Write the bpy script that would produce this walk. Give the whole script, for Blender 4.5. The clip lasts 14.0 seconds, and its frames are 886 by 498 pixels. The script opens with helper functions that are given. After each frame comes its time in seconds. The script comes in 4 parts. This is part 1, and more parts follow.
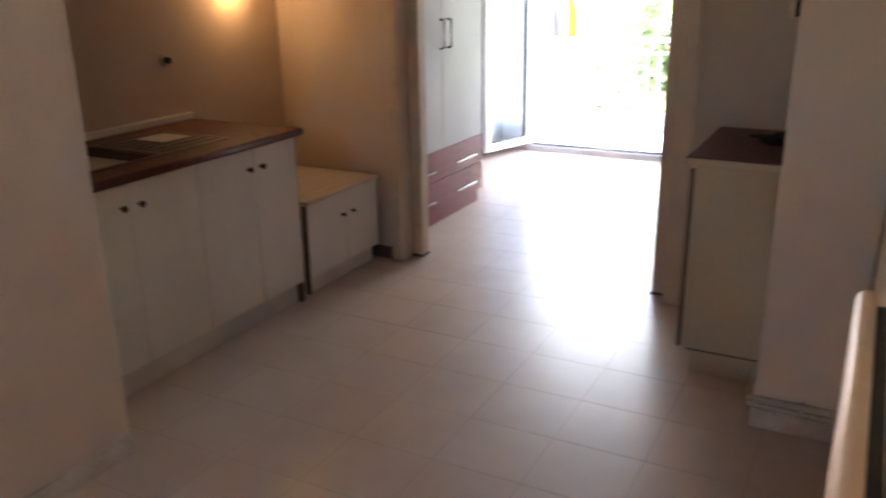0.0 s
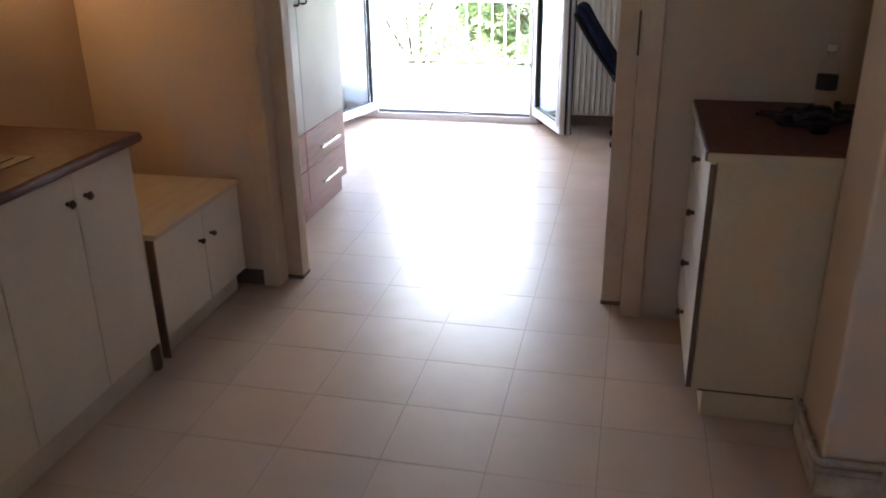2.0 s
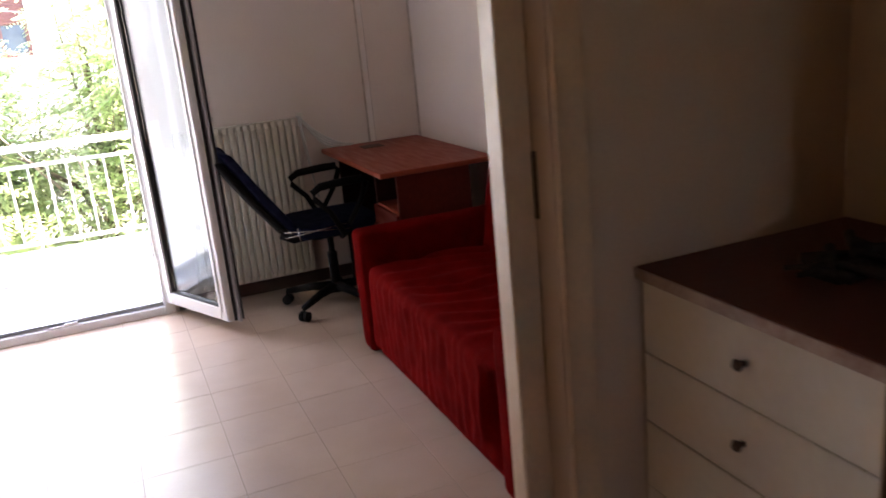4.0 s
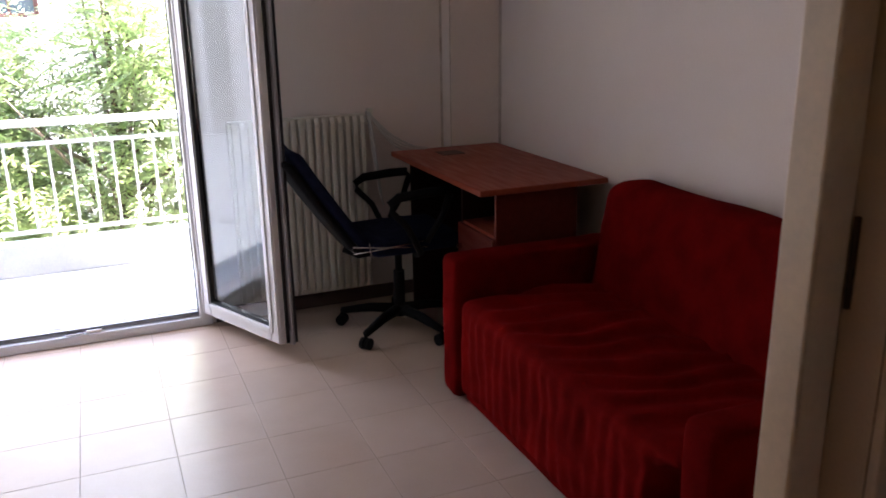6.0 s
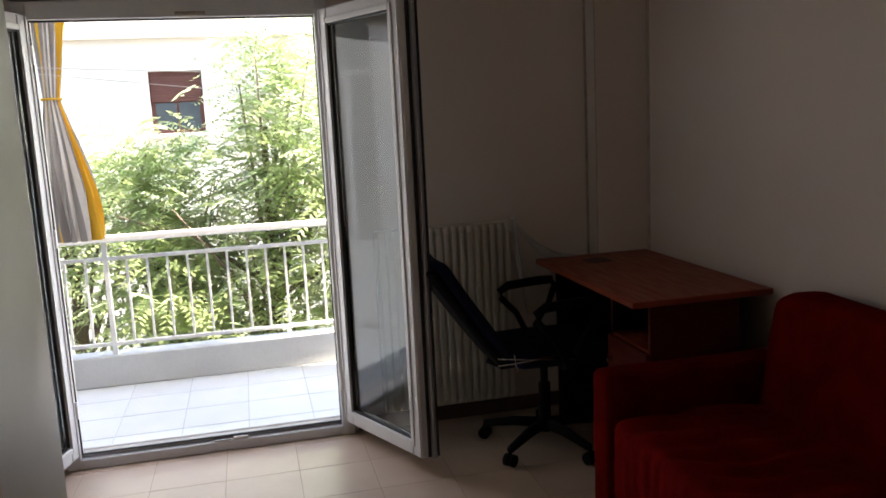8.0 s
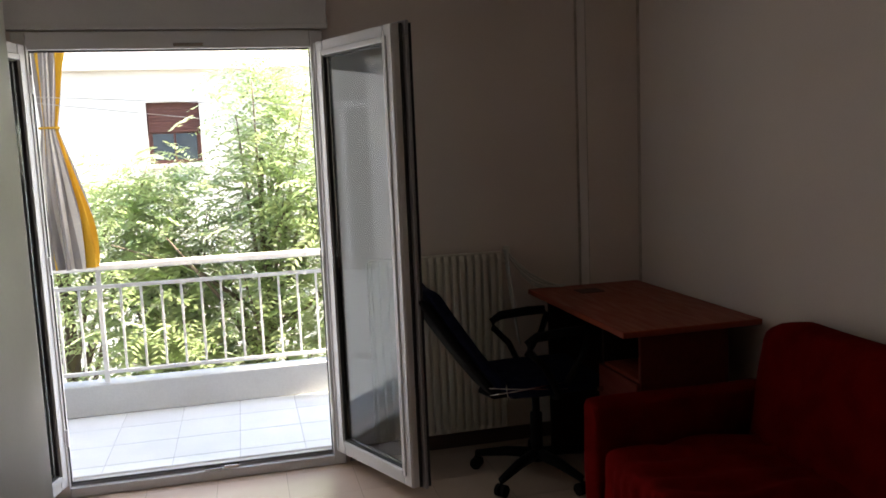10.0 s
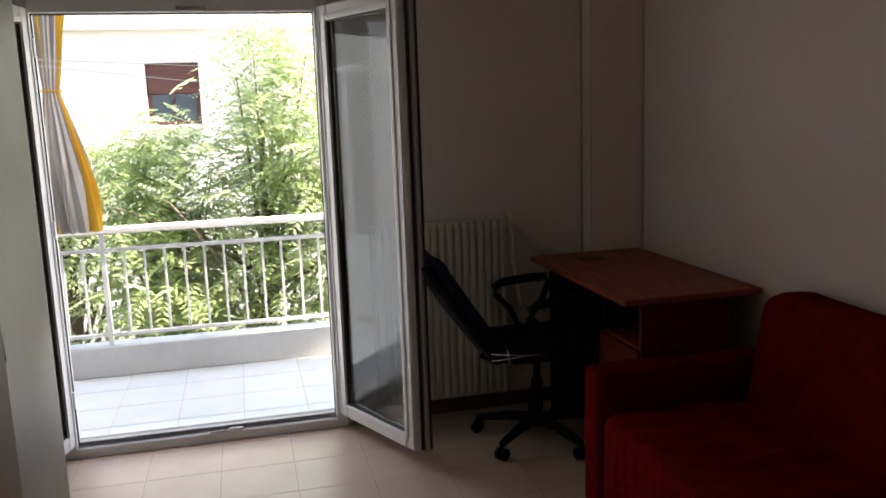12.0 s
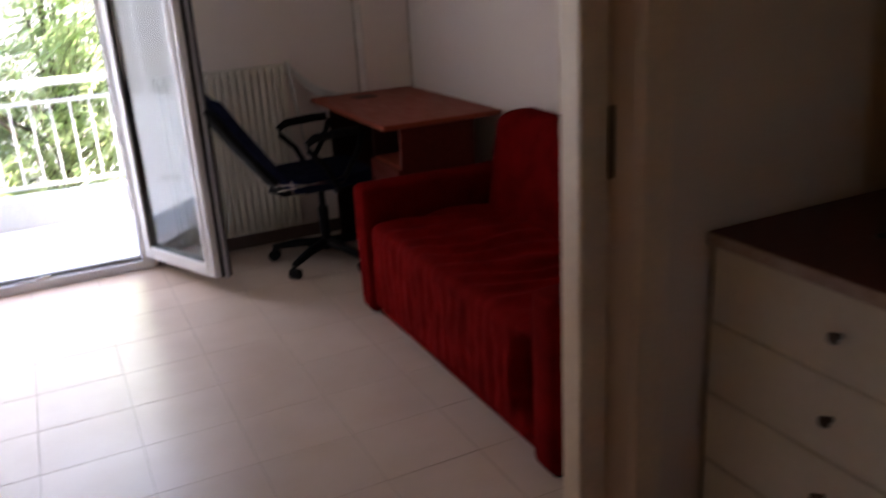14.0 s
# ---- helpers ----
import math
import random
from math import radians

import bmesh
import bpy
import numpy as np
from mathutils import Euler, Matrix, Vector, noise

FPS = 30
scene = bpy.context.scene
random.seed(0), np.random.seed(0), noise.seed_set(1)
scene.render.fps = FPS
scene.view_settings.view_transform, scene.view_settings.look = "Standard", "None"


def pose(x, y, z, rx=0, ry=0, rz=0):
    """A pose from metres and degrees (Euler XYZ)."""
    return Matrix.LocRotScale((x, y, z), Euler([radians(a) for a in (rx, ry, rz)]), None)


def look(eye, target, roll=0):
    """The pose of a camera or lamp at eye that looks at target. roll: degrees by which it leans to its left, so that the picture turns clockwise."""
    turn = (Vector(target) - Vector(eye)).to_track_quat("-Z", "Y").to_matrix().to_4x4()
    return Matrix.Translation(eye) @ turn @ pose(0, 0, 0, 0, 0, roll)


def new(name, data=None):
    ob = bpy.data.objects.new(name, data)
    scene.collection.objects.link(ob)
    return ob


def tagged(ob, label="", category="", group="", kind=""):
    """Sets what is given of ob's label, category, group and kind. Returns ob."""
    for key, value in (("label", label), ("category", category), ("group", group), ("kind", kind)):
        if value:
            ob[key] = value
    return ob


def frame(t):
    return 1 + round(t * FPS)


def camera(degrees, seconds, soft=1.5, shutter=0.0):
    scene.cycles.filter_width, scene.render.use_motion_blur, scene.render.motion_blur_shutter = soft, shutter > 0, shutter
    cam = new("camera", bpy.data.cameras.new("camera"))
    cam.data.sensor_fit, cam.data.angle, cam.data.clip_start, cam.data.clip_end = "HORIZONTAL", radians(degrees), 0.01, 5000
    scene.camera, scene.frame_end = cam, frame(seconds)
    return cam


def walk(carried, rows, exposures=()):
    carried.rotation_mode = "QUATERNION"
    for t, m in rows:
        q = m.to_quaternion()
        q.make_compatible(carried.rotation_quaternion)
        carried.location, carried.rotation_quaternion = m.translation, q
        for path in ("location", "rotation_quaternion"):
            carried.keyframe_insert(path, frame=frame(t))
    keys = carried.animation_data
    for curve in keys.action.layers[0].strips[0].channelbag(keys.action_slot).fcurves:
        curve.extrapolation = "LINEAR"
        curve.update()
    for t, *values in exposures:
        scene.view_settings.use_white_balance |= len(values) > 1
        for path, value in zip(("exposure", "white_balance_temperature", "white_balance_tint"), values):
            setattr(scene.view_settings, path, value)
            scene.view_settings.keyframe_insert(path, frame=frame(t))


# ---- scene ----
cam = camera(56.7, 14.0, 1.7, 0.5)

PATH = [
    (0, (2.802, -7.049, 1.556), (1.911, -5.375, 0.922), -0.8),
    (0.2, (2.804, -7.031, 1.55), (2.03, -5.298, 0.924), 2.1),
    (0.5, (2.75, -6.951, 1.537), (2.129, -5.155, 0.915), 5.7),
    (0.8, (2.664, -6.83, 1.546), (1.897, -5.11, 0.87), 3.5),
    (1, (2.546, -6.756, 1.571), (1.804, -5.015, 0.924), 2.3),
    (1.5, (2.236, -6.556, 1.525), (1.463, -4.844, 0.838), 4.3),
    (1.8, (2.03, -6.388, 1.529), (1.525, -4.586, 0.819), -0.4),
    (2, (1.959, -6.291, 1.526), (1.544, -4.487, 0.768), -0.8),
    (2.4, (1.785, -6.009, 1.547), (1.407, -4.193, 0.801), -0.9),
    (2.5, (1.742, -5.923, 1.554), (1.469, -4.045, 0.924), 0.4),
    (2.6, (1.734, -5.843, 1.59), (1.472, -3.944, 1.02), 0.1),
    (2.8, (1.629, -5.687, 1.571), (1.52, -3.773, 1.005), -1.0),
    (3, (1.52, -5.554, 1.539), (1.672, -3.639, 0.985), -1.8),
    (3.2, (1.373, -5.388, 1.549), (1.713, -3.507, 0.958), -2.7),
    (3.5, (1.276, -5.183, 1.545), (1.773, -3.354, 0.906), -3.9),
    (4, (1.084, -4.785, 1.513), (1.79, -2.997, 0.962), -5.5),
    (4.2, (1.071, -4.67, 1.508), (1.725, -2.869, 0.935), -5.6),
    (6.3, (0.847, -3.99, 1.541), (1.581, -2.217, 0.977), -0.3),
    (6.5, (0.872, -3.956, 1.555), (1.551, -2.13, 1.106), -1.1),
    (7, (0.847, -3.98, 1.552), (1.383, -2.073, 1.274), -1.4),
    (7.5, (0.835, -3.99, 1.553), (1.266, -2.062, 1.241), -1.9),
    (8, (0.858, -3.953, 1.554), (1.308, -2.031, 1.231), -2.8),
    (8.2, (0.854, -3.955, 1.561), (1.306, -2.029, 1.269), -2.9),
    (10.5, (0.862, -3.988, 1.543), (1.331, -2.059, 1.298), -2.3),
    (11, (0.846, -3.983, 1.561), (1.3, -2.054, 1.29), -2.7),
    (11.5, (0.837, -3.993, 1.544), (1.296, -2.067, 1.257), -2.1),
    (12, (0.843, -3.996, 1.566), (1.305, -2.08, 1.231), -2.0),
    (12.5, (0.845, -4.005, 1.54), (1.329, -2.107, 1.136), -1.6),
    (13, (0.907, -4.058, 1.488), (1.418, -2.206, 0.934), -1.3),
    (13.3, (0.875, -4.136, 1.465), (1.526, -2.366, 0.798), -1.6),
    (13.4, (0.864, -4.216, 1.452), (1.528, -2.458, 0.765), -2.6),
    (13.5, (0.824, -4.26, 1.481), (1.532, -2.53, 0.77), -3.4),
    (13.7, (0.794, -4.356, 1.479), (1.563, -2.658, 0.757), -2.2),
    (14, (0.901, -4.546, 1.501), (1.704, -2.839, 0.837), -3.4),
]
walk(cam, [(t, look(eye, target, roll)) for t, eye, target, roll in PATH], [
    (0, 5.2, 6100, 13), (1, 5.15, 5900, 12), (2, 5.0, 6000, 12), (2.6, 4.5, 6200, 14), (3.0, 3.7, 6600, 20), (3.5, 3.75, 6800, 22), (4.0, 4.5, 6800, 22), (4.3, 4.35, 6800, 22),
    (6.5, 3.5, 6400, 18), (7.0, 2.8, 6500, 14), (7.5, 2.65, 7050, 14), (8.5, 2.6, 7250, 13), (12, 2.6, 7250, 13), (13, 2.9, 6900, 15), (13.5, 3.4, 6600, 19), (14, 3.85, 6600, 21)])

# ---- world, sun, lamps ----
world = bpy.data.worlds.new("world")
scene.world = world
world.use_nodes = True
wn = world.node_tree.nodes
sky = wn.new("ShaderNodeTexSky")
sky.sky_type = "NISHITA"
sky.sun_disc = False
TO_SUN = Vector((0.60, -0.09, 0.80)).normalized()
sky.sun_elevation = math.asin(TO_SUN.z)
sky.sun_rotation = math.atan2(TO_SUN.x, TO_SUN.y)
world.node_tree.links.new(sky.outputs[0], wn["Background"].inputs[0])
wn["Background"].inputs[1].default_value = 0.15

sun_data = bpy.data.lights.new("sun", "SUN")
sun_data.energy = 5.0
sun_data.angle = radians(0.5)
sun_data.color = (1.0, 0.95, 0.87)
sun = new("sun", sun_data)
sun.matrix_world = Matrix.Translation((0, 0, 20)) @ (-TO_SUN).to_track_quat("-Z", "Y").to_matrix().to_4x4()

# daylight standing in the balcony door's opening
door_sky = bpy.data.lights.new("door_sky", "AREA")
door_sky.shape = "RECTANGLE"
door_sky.size, door_sky.size_y = 1.15, 1.9
door_sky.energy = 1.8
door_sky.color = (0.93, 0.97, 1.0)
sky_lamp = new("door_sky", door_sky)
sky_lamp.matrix_world = pose(0.61, 0.32, 1.05, -90, 0, 0)

bulb = bpy.data.lights.new("bulb_light", "POINT")
bulb.energy = 0.006
bulb.color = (1.0, 0.55, 0.2)
bulb.shadow_soft_size = 0.03
new("bulb_light", bulb).location = (-0.22, -3.6, 1.455)


# ---- materials ----
def material(name, color, rough=0.5, metal=0.0, color2=None, scale=6.0, fine=90.0, bump=0.05, mixamt=0.5,
             spec=0.5, island=0.0, obrand=0.0, stretch=(1, 1, 1), sheen=0.0, rvar=(0.07, 0.10)):
    m = bpy.data.materials.new(name)
    m.use_nodes = True
    nt = m.node_tree
    n, l = nt.nodes, nt.links
    b = n["Principled BSDF"]
    b.inputs["Roughness"].default_value = rough
    b.inputs["Metallic"].default_value = metal
    b.inputs["Specular IOR Level"].default_value = spec
    b.inputs["Sheen Weight"].default_value = sheen
    tc = n.new("ShaderNodeNewGeometry")
    mp = n.new("ShaderNodeMapping")
    mp.inputs["Scale"].default_value = stretch
    l.new(tc.outputs["Position"], mp.inputs[0])
    big = n.new("ShaderNodeTexNoise")
    big.inputs["Scale"].default_value = scale
    big.inputs["Detail"].default_value = 5
    l.new(mp.outputs[0], big.inputs["Vector"])
    small = n.new("ShaderNodeTexNoise")
    small.inputs["Scale"].default_value = fine
    small.inputs["Detail"].default_value = 3
    l.new(mp.outputs[0], small.inputs["Vector"])
    mix = n.new("ShaderNodeMix")
    mix.data_type = "RGBA"
    c2 = color2 or tuple(c * 0.82 for c in color)
    mix.inputs["A"].default_value = (*color, 1)
    mix.inputs["B"].default_value = (*c2, 1)
    fac = n.new("ShaderNodeMath")
    fac.operation = "MULTIPLY_ADD"
    l.new(small.outputs[0], fac.inputs[0])
    fac.inputs[1].default_value = 0.5
    l.new(big.outputs[0], fac.inputs[2])
    rng = n.new("ShaderNodeMapRange")
    rng.inputs["From Min"].default_value = 0.5
    rng.inputs["From Max"].default_value = 1.0
    rng.inputs["To Max"].default_value = 2 * mixamt
    l.new(fac.outputs[0], rng.inputs["Value"])
    l.new(rng.outputs[0], mix.inputs["Factor"])
    out = mix.outputs["Result"]
    if island or obrand:
        hs = n.new("ShaderNodeHueSaturation")
        mr = n.new("ShaderNodeMapRange")
        amt = island or obrand
        mr.inputs["To Min"].default_value = 1 - amt
        mr.inputs["To Max"].default_value = 1 + amt
        if island:
            g = n.new("ShaderNodeNewGeometry")
            l.new(g.outputs["Random Per Island"], mr.inputs["Value"])
        else:
            g = n.new("ShaderNodeObjectInfo")
            l.new(g.outputs["Random"], mr.inputs["Value"])
        l.new(mr.outputs[0], hs.inputs["Value"])
        l.new(out, hs.inputs["Color"])
        out = hs.outputs[0]
    l.new(out, b.inputs["Base Color"])
    rr = n.new("ShaderNodeMapRange")
    rr.inputs["From Min"].default_value, rr.inputs["From Max"].default_value = 0.3, 0.7
    lo, hi = (0.285, 1.0) if rough > 0.27 else (0.02, 0.265)
    rr.inputs["To Min"].default_value = max(lo, rough - rvar[0])
    rr.inputs["To Max"].default_value = min(hi, rough + rvar[1])
    l.new(big.outputs[0], rr.inputs["Value"])
    l.new(rr.outputs[0], b.inputs["Roughness"])
    if bump:
        bp = n.new("ShaderNodeBump")
        bp.inputs["Strength"].default_value = bump
        bp.inputs["Distance"].default_value = 0.01
        l.new(fac.outputs[0], bp.inputs["Height"])
        l.new(bp.outputs[0], b.inputs["Normal"])
    return m


def glow(name, color, strength):
    m = material(name, color, 0.4)
    b = m.node_tree.nodes["Principled BSDF"]
    b.inputs["Emission Color"].default_value = (*color, 1)
    b.inputs["Emission Strength"].default_value = strength
    return m


def glass_material(name, tint=(0.93, 0.97, 0.97), ior=1.45):
    m = bpy.data.materials.new(name)
    m.use_nodes = True
    b = m.node_tree.nodes["Principled BSDF"]
    b.inputs["Base Color"].default_value = (*tint, 1)
    b.inputs["Roughness"].default_value = 0.02
    b.inputs["Transmission Weight"].default_value = 1.0
    b.inputs["IOR"].default_value = ior
    return m


M_WALL = material("white_plaster", (0.82, 0.725, 0.665), 0.85, color2=(0.75, 0.655, 0.595), scale=1.3, fine=140, bump=0.12)
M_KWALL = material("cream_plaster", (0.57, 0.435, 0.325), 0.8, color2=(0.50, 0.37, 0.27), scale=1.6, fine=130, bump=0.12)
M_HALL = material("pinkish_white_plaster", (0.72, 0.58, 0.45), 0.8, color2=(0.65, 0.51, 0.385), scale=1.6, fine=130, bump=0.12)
M_CEIL = material("ceiling_paint", (0.58, 0.56, 0.54), 0.9, scale=1.5)
M_TRIM = material("cream_gloss_paint", (0.62, 0.45, 0.30), 0.4, color2=(0.49, 0.36, 0.25), scale=6, fine=60, bump=0.04)
M_TILE = material("beige_floor_tile", (0.56, 0.425, 0.335), 0.28, color2=(0.50, 0.365, 0.275), scale=5, fine=160, bump=0, obrand=0.025, mixamt=0.5, rvar=(0.0, 0.05))
M_GROUT = material("grey_grout", (0.36, 0.27, 0.20), 0.7, scale=9)
M_BGROUT = material("pale_balcony_grout", (0.58, 0.59, 0.58), 0.8, scale=9)
M_BTILE = material("pale_balcony_tile", (0.72, 0.735, 0.715), 0.5, color2=(0.66, 0.68, 0.66), scale=4, fine=60, bump=0.03, obrand=0.05)
M_PVC = material("white_upvc", (0.71, 0.70, 0.70), 0.3, scale=3, bump=0.01, mixamt=0.25)
M_PVCG = material("grey_rebate", (0.36, 0.35, 0.36), 0.45, scale=4)
M_GASKET = material("black_rubber_and_gap_shade", (0.02, 0.02, 0.02), 0.6)
M_GLASS = glass_material("door_glass", (0.70, 0.79, 0.83), 1.36)
M_CLEAR = glass_material("thin_clear_plastic", (0.96, 0.95, 0.95), 1.06)
M_STEEL = material("brushed_steel", (0.62, 0.61, 0.60), 0.25, 1.0, scale=20)
M_DKMETAL = material("dark_bronze_knob", (0.10, 0.07, 0.05), 0.35, 0.8)
M_CAB = material("white_laminate", (0.70, 0.65, 0.57), 0.42, color2=(0.63, 0.57, 0.48), scale=3, fine=40, bump=0.02)
M_CABEDGE = material("brown_edging", (0.16, 0.09, 0.05), 0.5, scale=12)
M_KICK = material("plinth_board", (0.62, 0.57, 0.50), 0.5, color2=(0.50, 0.44, 0.37), scale=5)
M_COUNTER = material("brown_speckled_laminate", (0.115, 0.036, 0.027), 0.45, spec=0.15, color2=(0.17, 0.075, 0.058), scale=45, fine=170, bump=0.02, mixamt=0.35)
M_CHEST = material("yellowed_laminate", (0.60, 0.47, 0.30), 0.45, color2=(0.53, 0.40, 0.245), scale=2.5, fine=40, bump=0.02)
M_TOPEDGE = material("worn_brown_edge", (0.26, 0.15, 0.11), 0.35, color2=(0.42, 0.33, 0.27), scale=12, mixamt=0.6)
M_TOPCREAM = material("cream_wood_top", (0.62, 0.52, 0.43), 0.4, color2=(0.55, 0.44, 0.35), scale=4, stretch=(6, 1, 6))
M_WARD = material("wardrobe_white", (0.60, 0.58, 0.54), 0.42, spec=0.3, scale=2.5, bump=0.01, mixamt=0.3)
M_CHERRY = material("cherry_laminate", (0.30, 0.065, 0.055), 0.28, color2=(0.22, 0.045, 0.04), scale=5, fine=50, stretch=(8, 1, 8), bump=0.02)
M_DESK = material("desk_cherry", (0.28, 0.058, 0.030), 0.42, spec=0.2, color2=(0.22, 0.042, 0.021), scale=5, fine=50, stretch=(8, 1, 8), bump=0.02, mixamt=0.35)
# desk cherry again, darkened in two steps: shade put into the colour
M_DESKSHADE = material("desk_cherry_shaded", (0.12, 0.020, 0.013), 0.45, spec=0.15, color2=(0.09, 0.014, 0.009), scale=5, fine=50, stretch=(8, 1, 8), bump=0.02)
M_DESKDEEP = material("desk_cherry_deep_shade", (0.025, 0.007, 0.006), 0.5, spec=0.15, scale=5, stretch=(8, 1, 8))
M_FABRIC = material("red_velour", (0.16, 0.0035, 0.003), 0.95, color2=(0.095, 0.002, 0.0017), scale=9, fine=260, bump=0.35, spec=0.02, mixamt=0.6)
M_RIBBED = material("ribbed_red_velour", (0.185, 0.004, 0.0035), 0.95, color2=(0.11, 0.0025, 0.002), scale=9, fine=260, bump=0.3, spec=0.02, mixamt=0.6)
nt = M_RIBBED.node_tree
wv, ge, wb = nt.nodes.new("ShaderNodeTexWave"), nt.nodes.new("ShaderNodeNewGeometry"), nt.nodes.new("ShaderNodeBump")
wv.bands_direction = "Y"
for key, val in (("Scale", 4.0), ("Distortion", 1.8), ("Detail", 2.0), ("Detail Scale", 2.5)):
    wv.inputs[key].default_value = val
wb.inputs["Strength"].default_value, wb.inputs["Distance"].default_value = 0.10, 0.010
nt.links.new(ge.outputs["Position"], wv.inputs["Vector"])
nt.links.new(wv.outputs["Fac"], wb.inputs["Height"])
old_bump = [n for n in nt.nodes if n.bl_idname == "ShaderNodeBump" and n != wb][0]
nt.links.new(old_bump.outputs[0], wb.inputs["Normal"])
nt.links.new(wb.outputs[0], nt.nodes["Principled BSDF"].inputs["Normal"])
M_NAVY = material("navy_fabric", (0.010, 0.014, 0.040), 0.9, color2=(0.006, 0.008, 0.022), scale=30, fine=300, bump=0.2, spec=0.08)
M_PLASTIC = material("black_plastic", (0.006, 0.006, 0.007), 0.6, spec=0.12, fine=200)
M_RAD = material("radiator_enamel", (0.75, 0.70, 0.60), 0.35, scale=3, mixamt=0.3, bump=0.02)
M_SKIRT = material("brown_skirting", (0.11, 0.07, 0.055), 0.5, scale=8)
M_WSKIRT = material("white_skirting", (0.64, 0.58, 0.48), 0.5, color2=(0.42, 0.34, 0.26), scale=9)
M_CORD = material("white_cord", (0.6, 0.58, 0.54), 0.7)
M_RAIL = material("white_painted_steel", (0.75, 0.75, 0.73), 0.4, color2=(0.62, 0.60, 0.57), scale=8)
M_PARAPET = material("grey_render", (0.60, 0.60, 0.58), 0.85, color2=(0.50, 0.50, 0.49), scale=3, bump=0.2)
M_PARAPETW = material("white_render", (0.74, 0.74, 0.73), 0.85, color2=(0.66, 0.66, 0.65), scale=3, bump=0.15)
M_BOUNCE = material("cream_render", (0.60, 0.50, 0.38), 0.9, color2=(0.52, 0.43, 0.33), scale=1, bump=0.1)
M_FACADE = material("neighbour_render", (0.74, 0.71, 0.64), 0.9, color2=(0.66, 0.63, 0.57), scale=0.6, bump=0.1)
M_SHUTTER = material("brown_shutter", (0.12, 0.042, 0.03), 0.55, scale=3)
M_FROST = material("grey_frosted_glass", (0.13, 0.135, 0.125), 0.45, spec=0.2, color2=(0.10, 0.105, 0.10), scale=3, bump=0.02)
M_DARKGLASS = material("dark_window_glass", (0.05, 0.07, 0.08), 0.05, spec=0.8, bump=0)
M_LEAF = material("leaf_green", (0.26, 0.325, 0.15), 0.4, color2=(0.32, 0.355, 0.17), scale=2, fine=20, bump=0, island=0.35)
nt = M_LEAF.node_tree
tr, mx = nt.nodes.new("ShaderNodeBsdfTranslucent"), nt.nodes.new("ShaderNodeMixShader")
tr.inputs[0].default_value = (0.53, 0.64, 0.37, 1)
mx.inputs[0].default_value = 0.6
nt.links.new(nt.nodes["Principled BSDF"].outputs[0], mx.inputs[1])
nt.links.new(tr.outputs[0], mx.inputs[2])
nt.links.new(mx.outputs[0], nt.nodes["Material Output"].inputs[0])
M_BARK = material("bark", (0.20, 0.155, 0.115), 0.9, scale=12, bump=0.5)
M_YELLOW = material("yellow_canvas", (0.75, 0.42, 0.03), 0.85, scale=6)
M_GREYCAN = material("grey_canvas", (0.30, 0.275, 0.26), 0.85, scale=6)
M_STONE = material("street_asphalt", (0.16, 0.155, 0.15), 0.9, scale=2)
M_BULB = glow("lit_bulb", (1.0, 0.62, 0.25), 5)
M_PAD = material("dark_pad", (0.10, 0.055, 0.045), 0.7, scale=20)
M_PAPER = material("pale_paper", (0.7, 0.66, 0.6), 0.8)
M_DARKTHING = material("dark_cloth", (0.02, 0.015, 0.014), 0.8, scale=20)
M_ALU = material("brown_sink_enamel", (0.13, 0.075, 0.065), 0.40, 0.2, scale=15)


# ---- mesh helpers ----
def box(bm, x0, x1, y0, y1, z0, z1, bevel=0.0, seg=2, m=None):
    mat = Matrix.Translation(((x0 + x1) / 2, (y0 + y1) / 2, (z0 + z1) / 2)) @ Matrix.Diagonal((x1 - x0, y1 - y0, z1 - z0, 1))
    r = bmesh.ops.create_cube(bm, size=1.0, matrix=mat)
    vs = r["verts"]
    if bevel:
        es = list({e for v in vs for e in v.link_edges})
        rb = bmesh.ops.bevel(bm, geom=es, offset=bevel, segments=seg, affect="EDGES", profile=0.5)
        vs = list({v for v in rb["verts"]} | {v for f in rb["faces"] for v in f.verts})
    if m is not None:
        bmesh.ops.transform(bm, matrix=m, verts=vs)
    return vs


def ring(bm, outer, inner, z0, z1):
    """A flat plate with a rectangular hole."""
    loops = []
    for (a, b, c, d), z in ((outer, z0), (inner, z0), (inner, z1), (outer, z1)):
        loops.append([bm.verts.new(p) for p in ((a, c, z), (b, c, z), (b, d, z), (a, d, z))])
    for i in range(4):
        p, q = loops[i], loops[(i + 1) % 4]
        for k in range(4):
            bm.faces.new((p[k], q[k], q[(k + 1) % 4], p[(k + 1) % 4]))
    bmesh.ops.recalc_face_normals(bm, faces=bm.faces)


def rod(bm, p0, p1, r0, r1=None, seg=12):
    p0, p1 = Vector(p0), Vector(p1)
    d = p1 - p0
    m = Matrix.Translation((p0 + p1) / 2) @ d.to_track_quat("Z", "Y").to_matrix().to_4x4()
    bmesh.ops.create_cone(bm, cap_ends=True, segments=seg, radius1=r0, radius2=r0 if r1 is None else r1, depth=d.length, matrix=m)


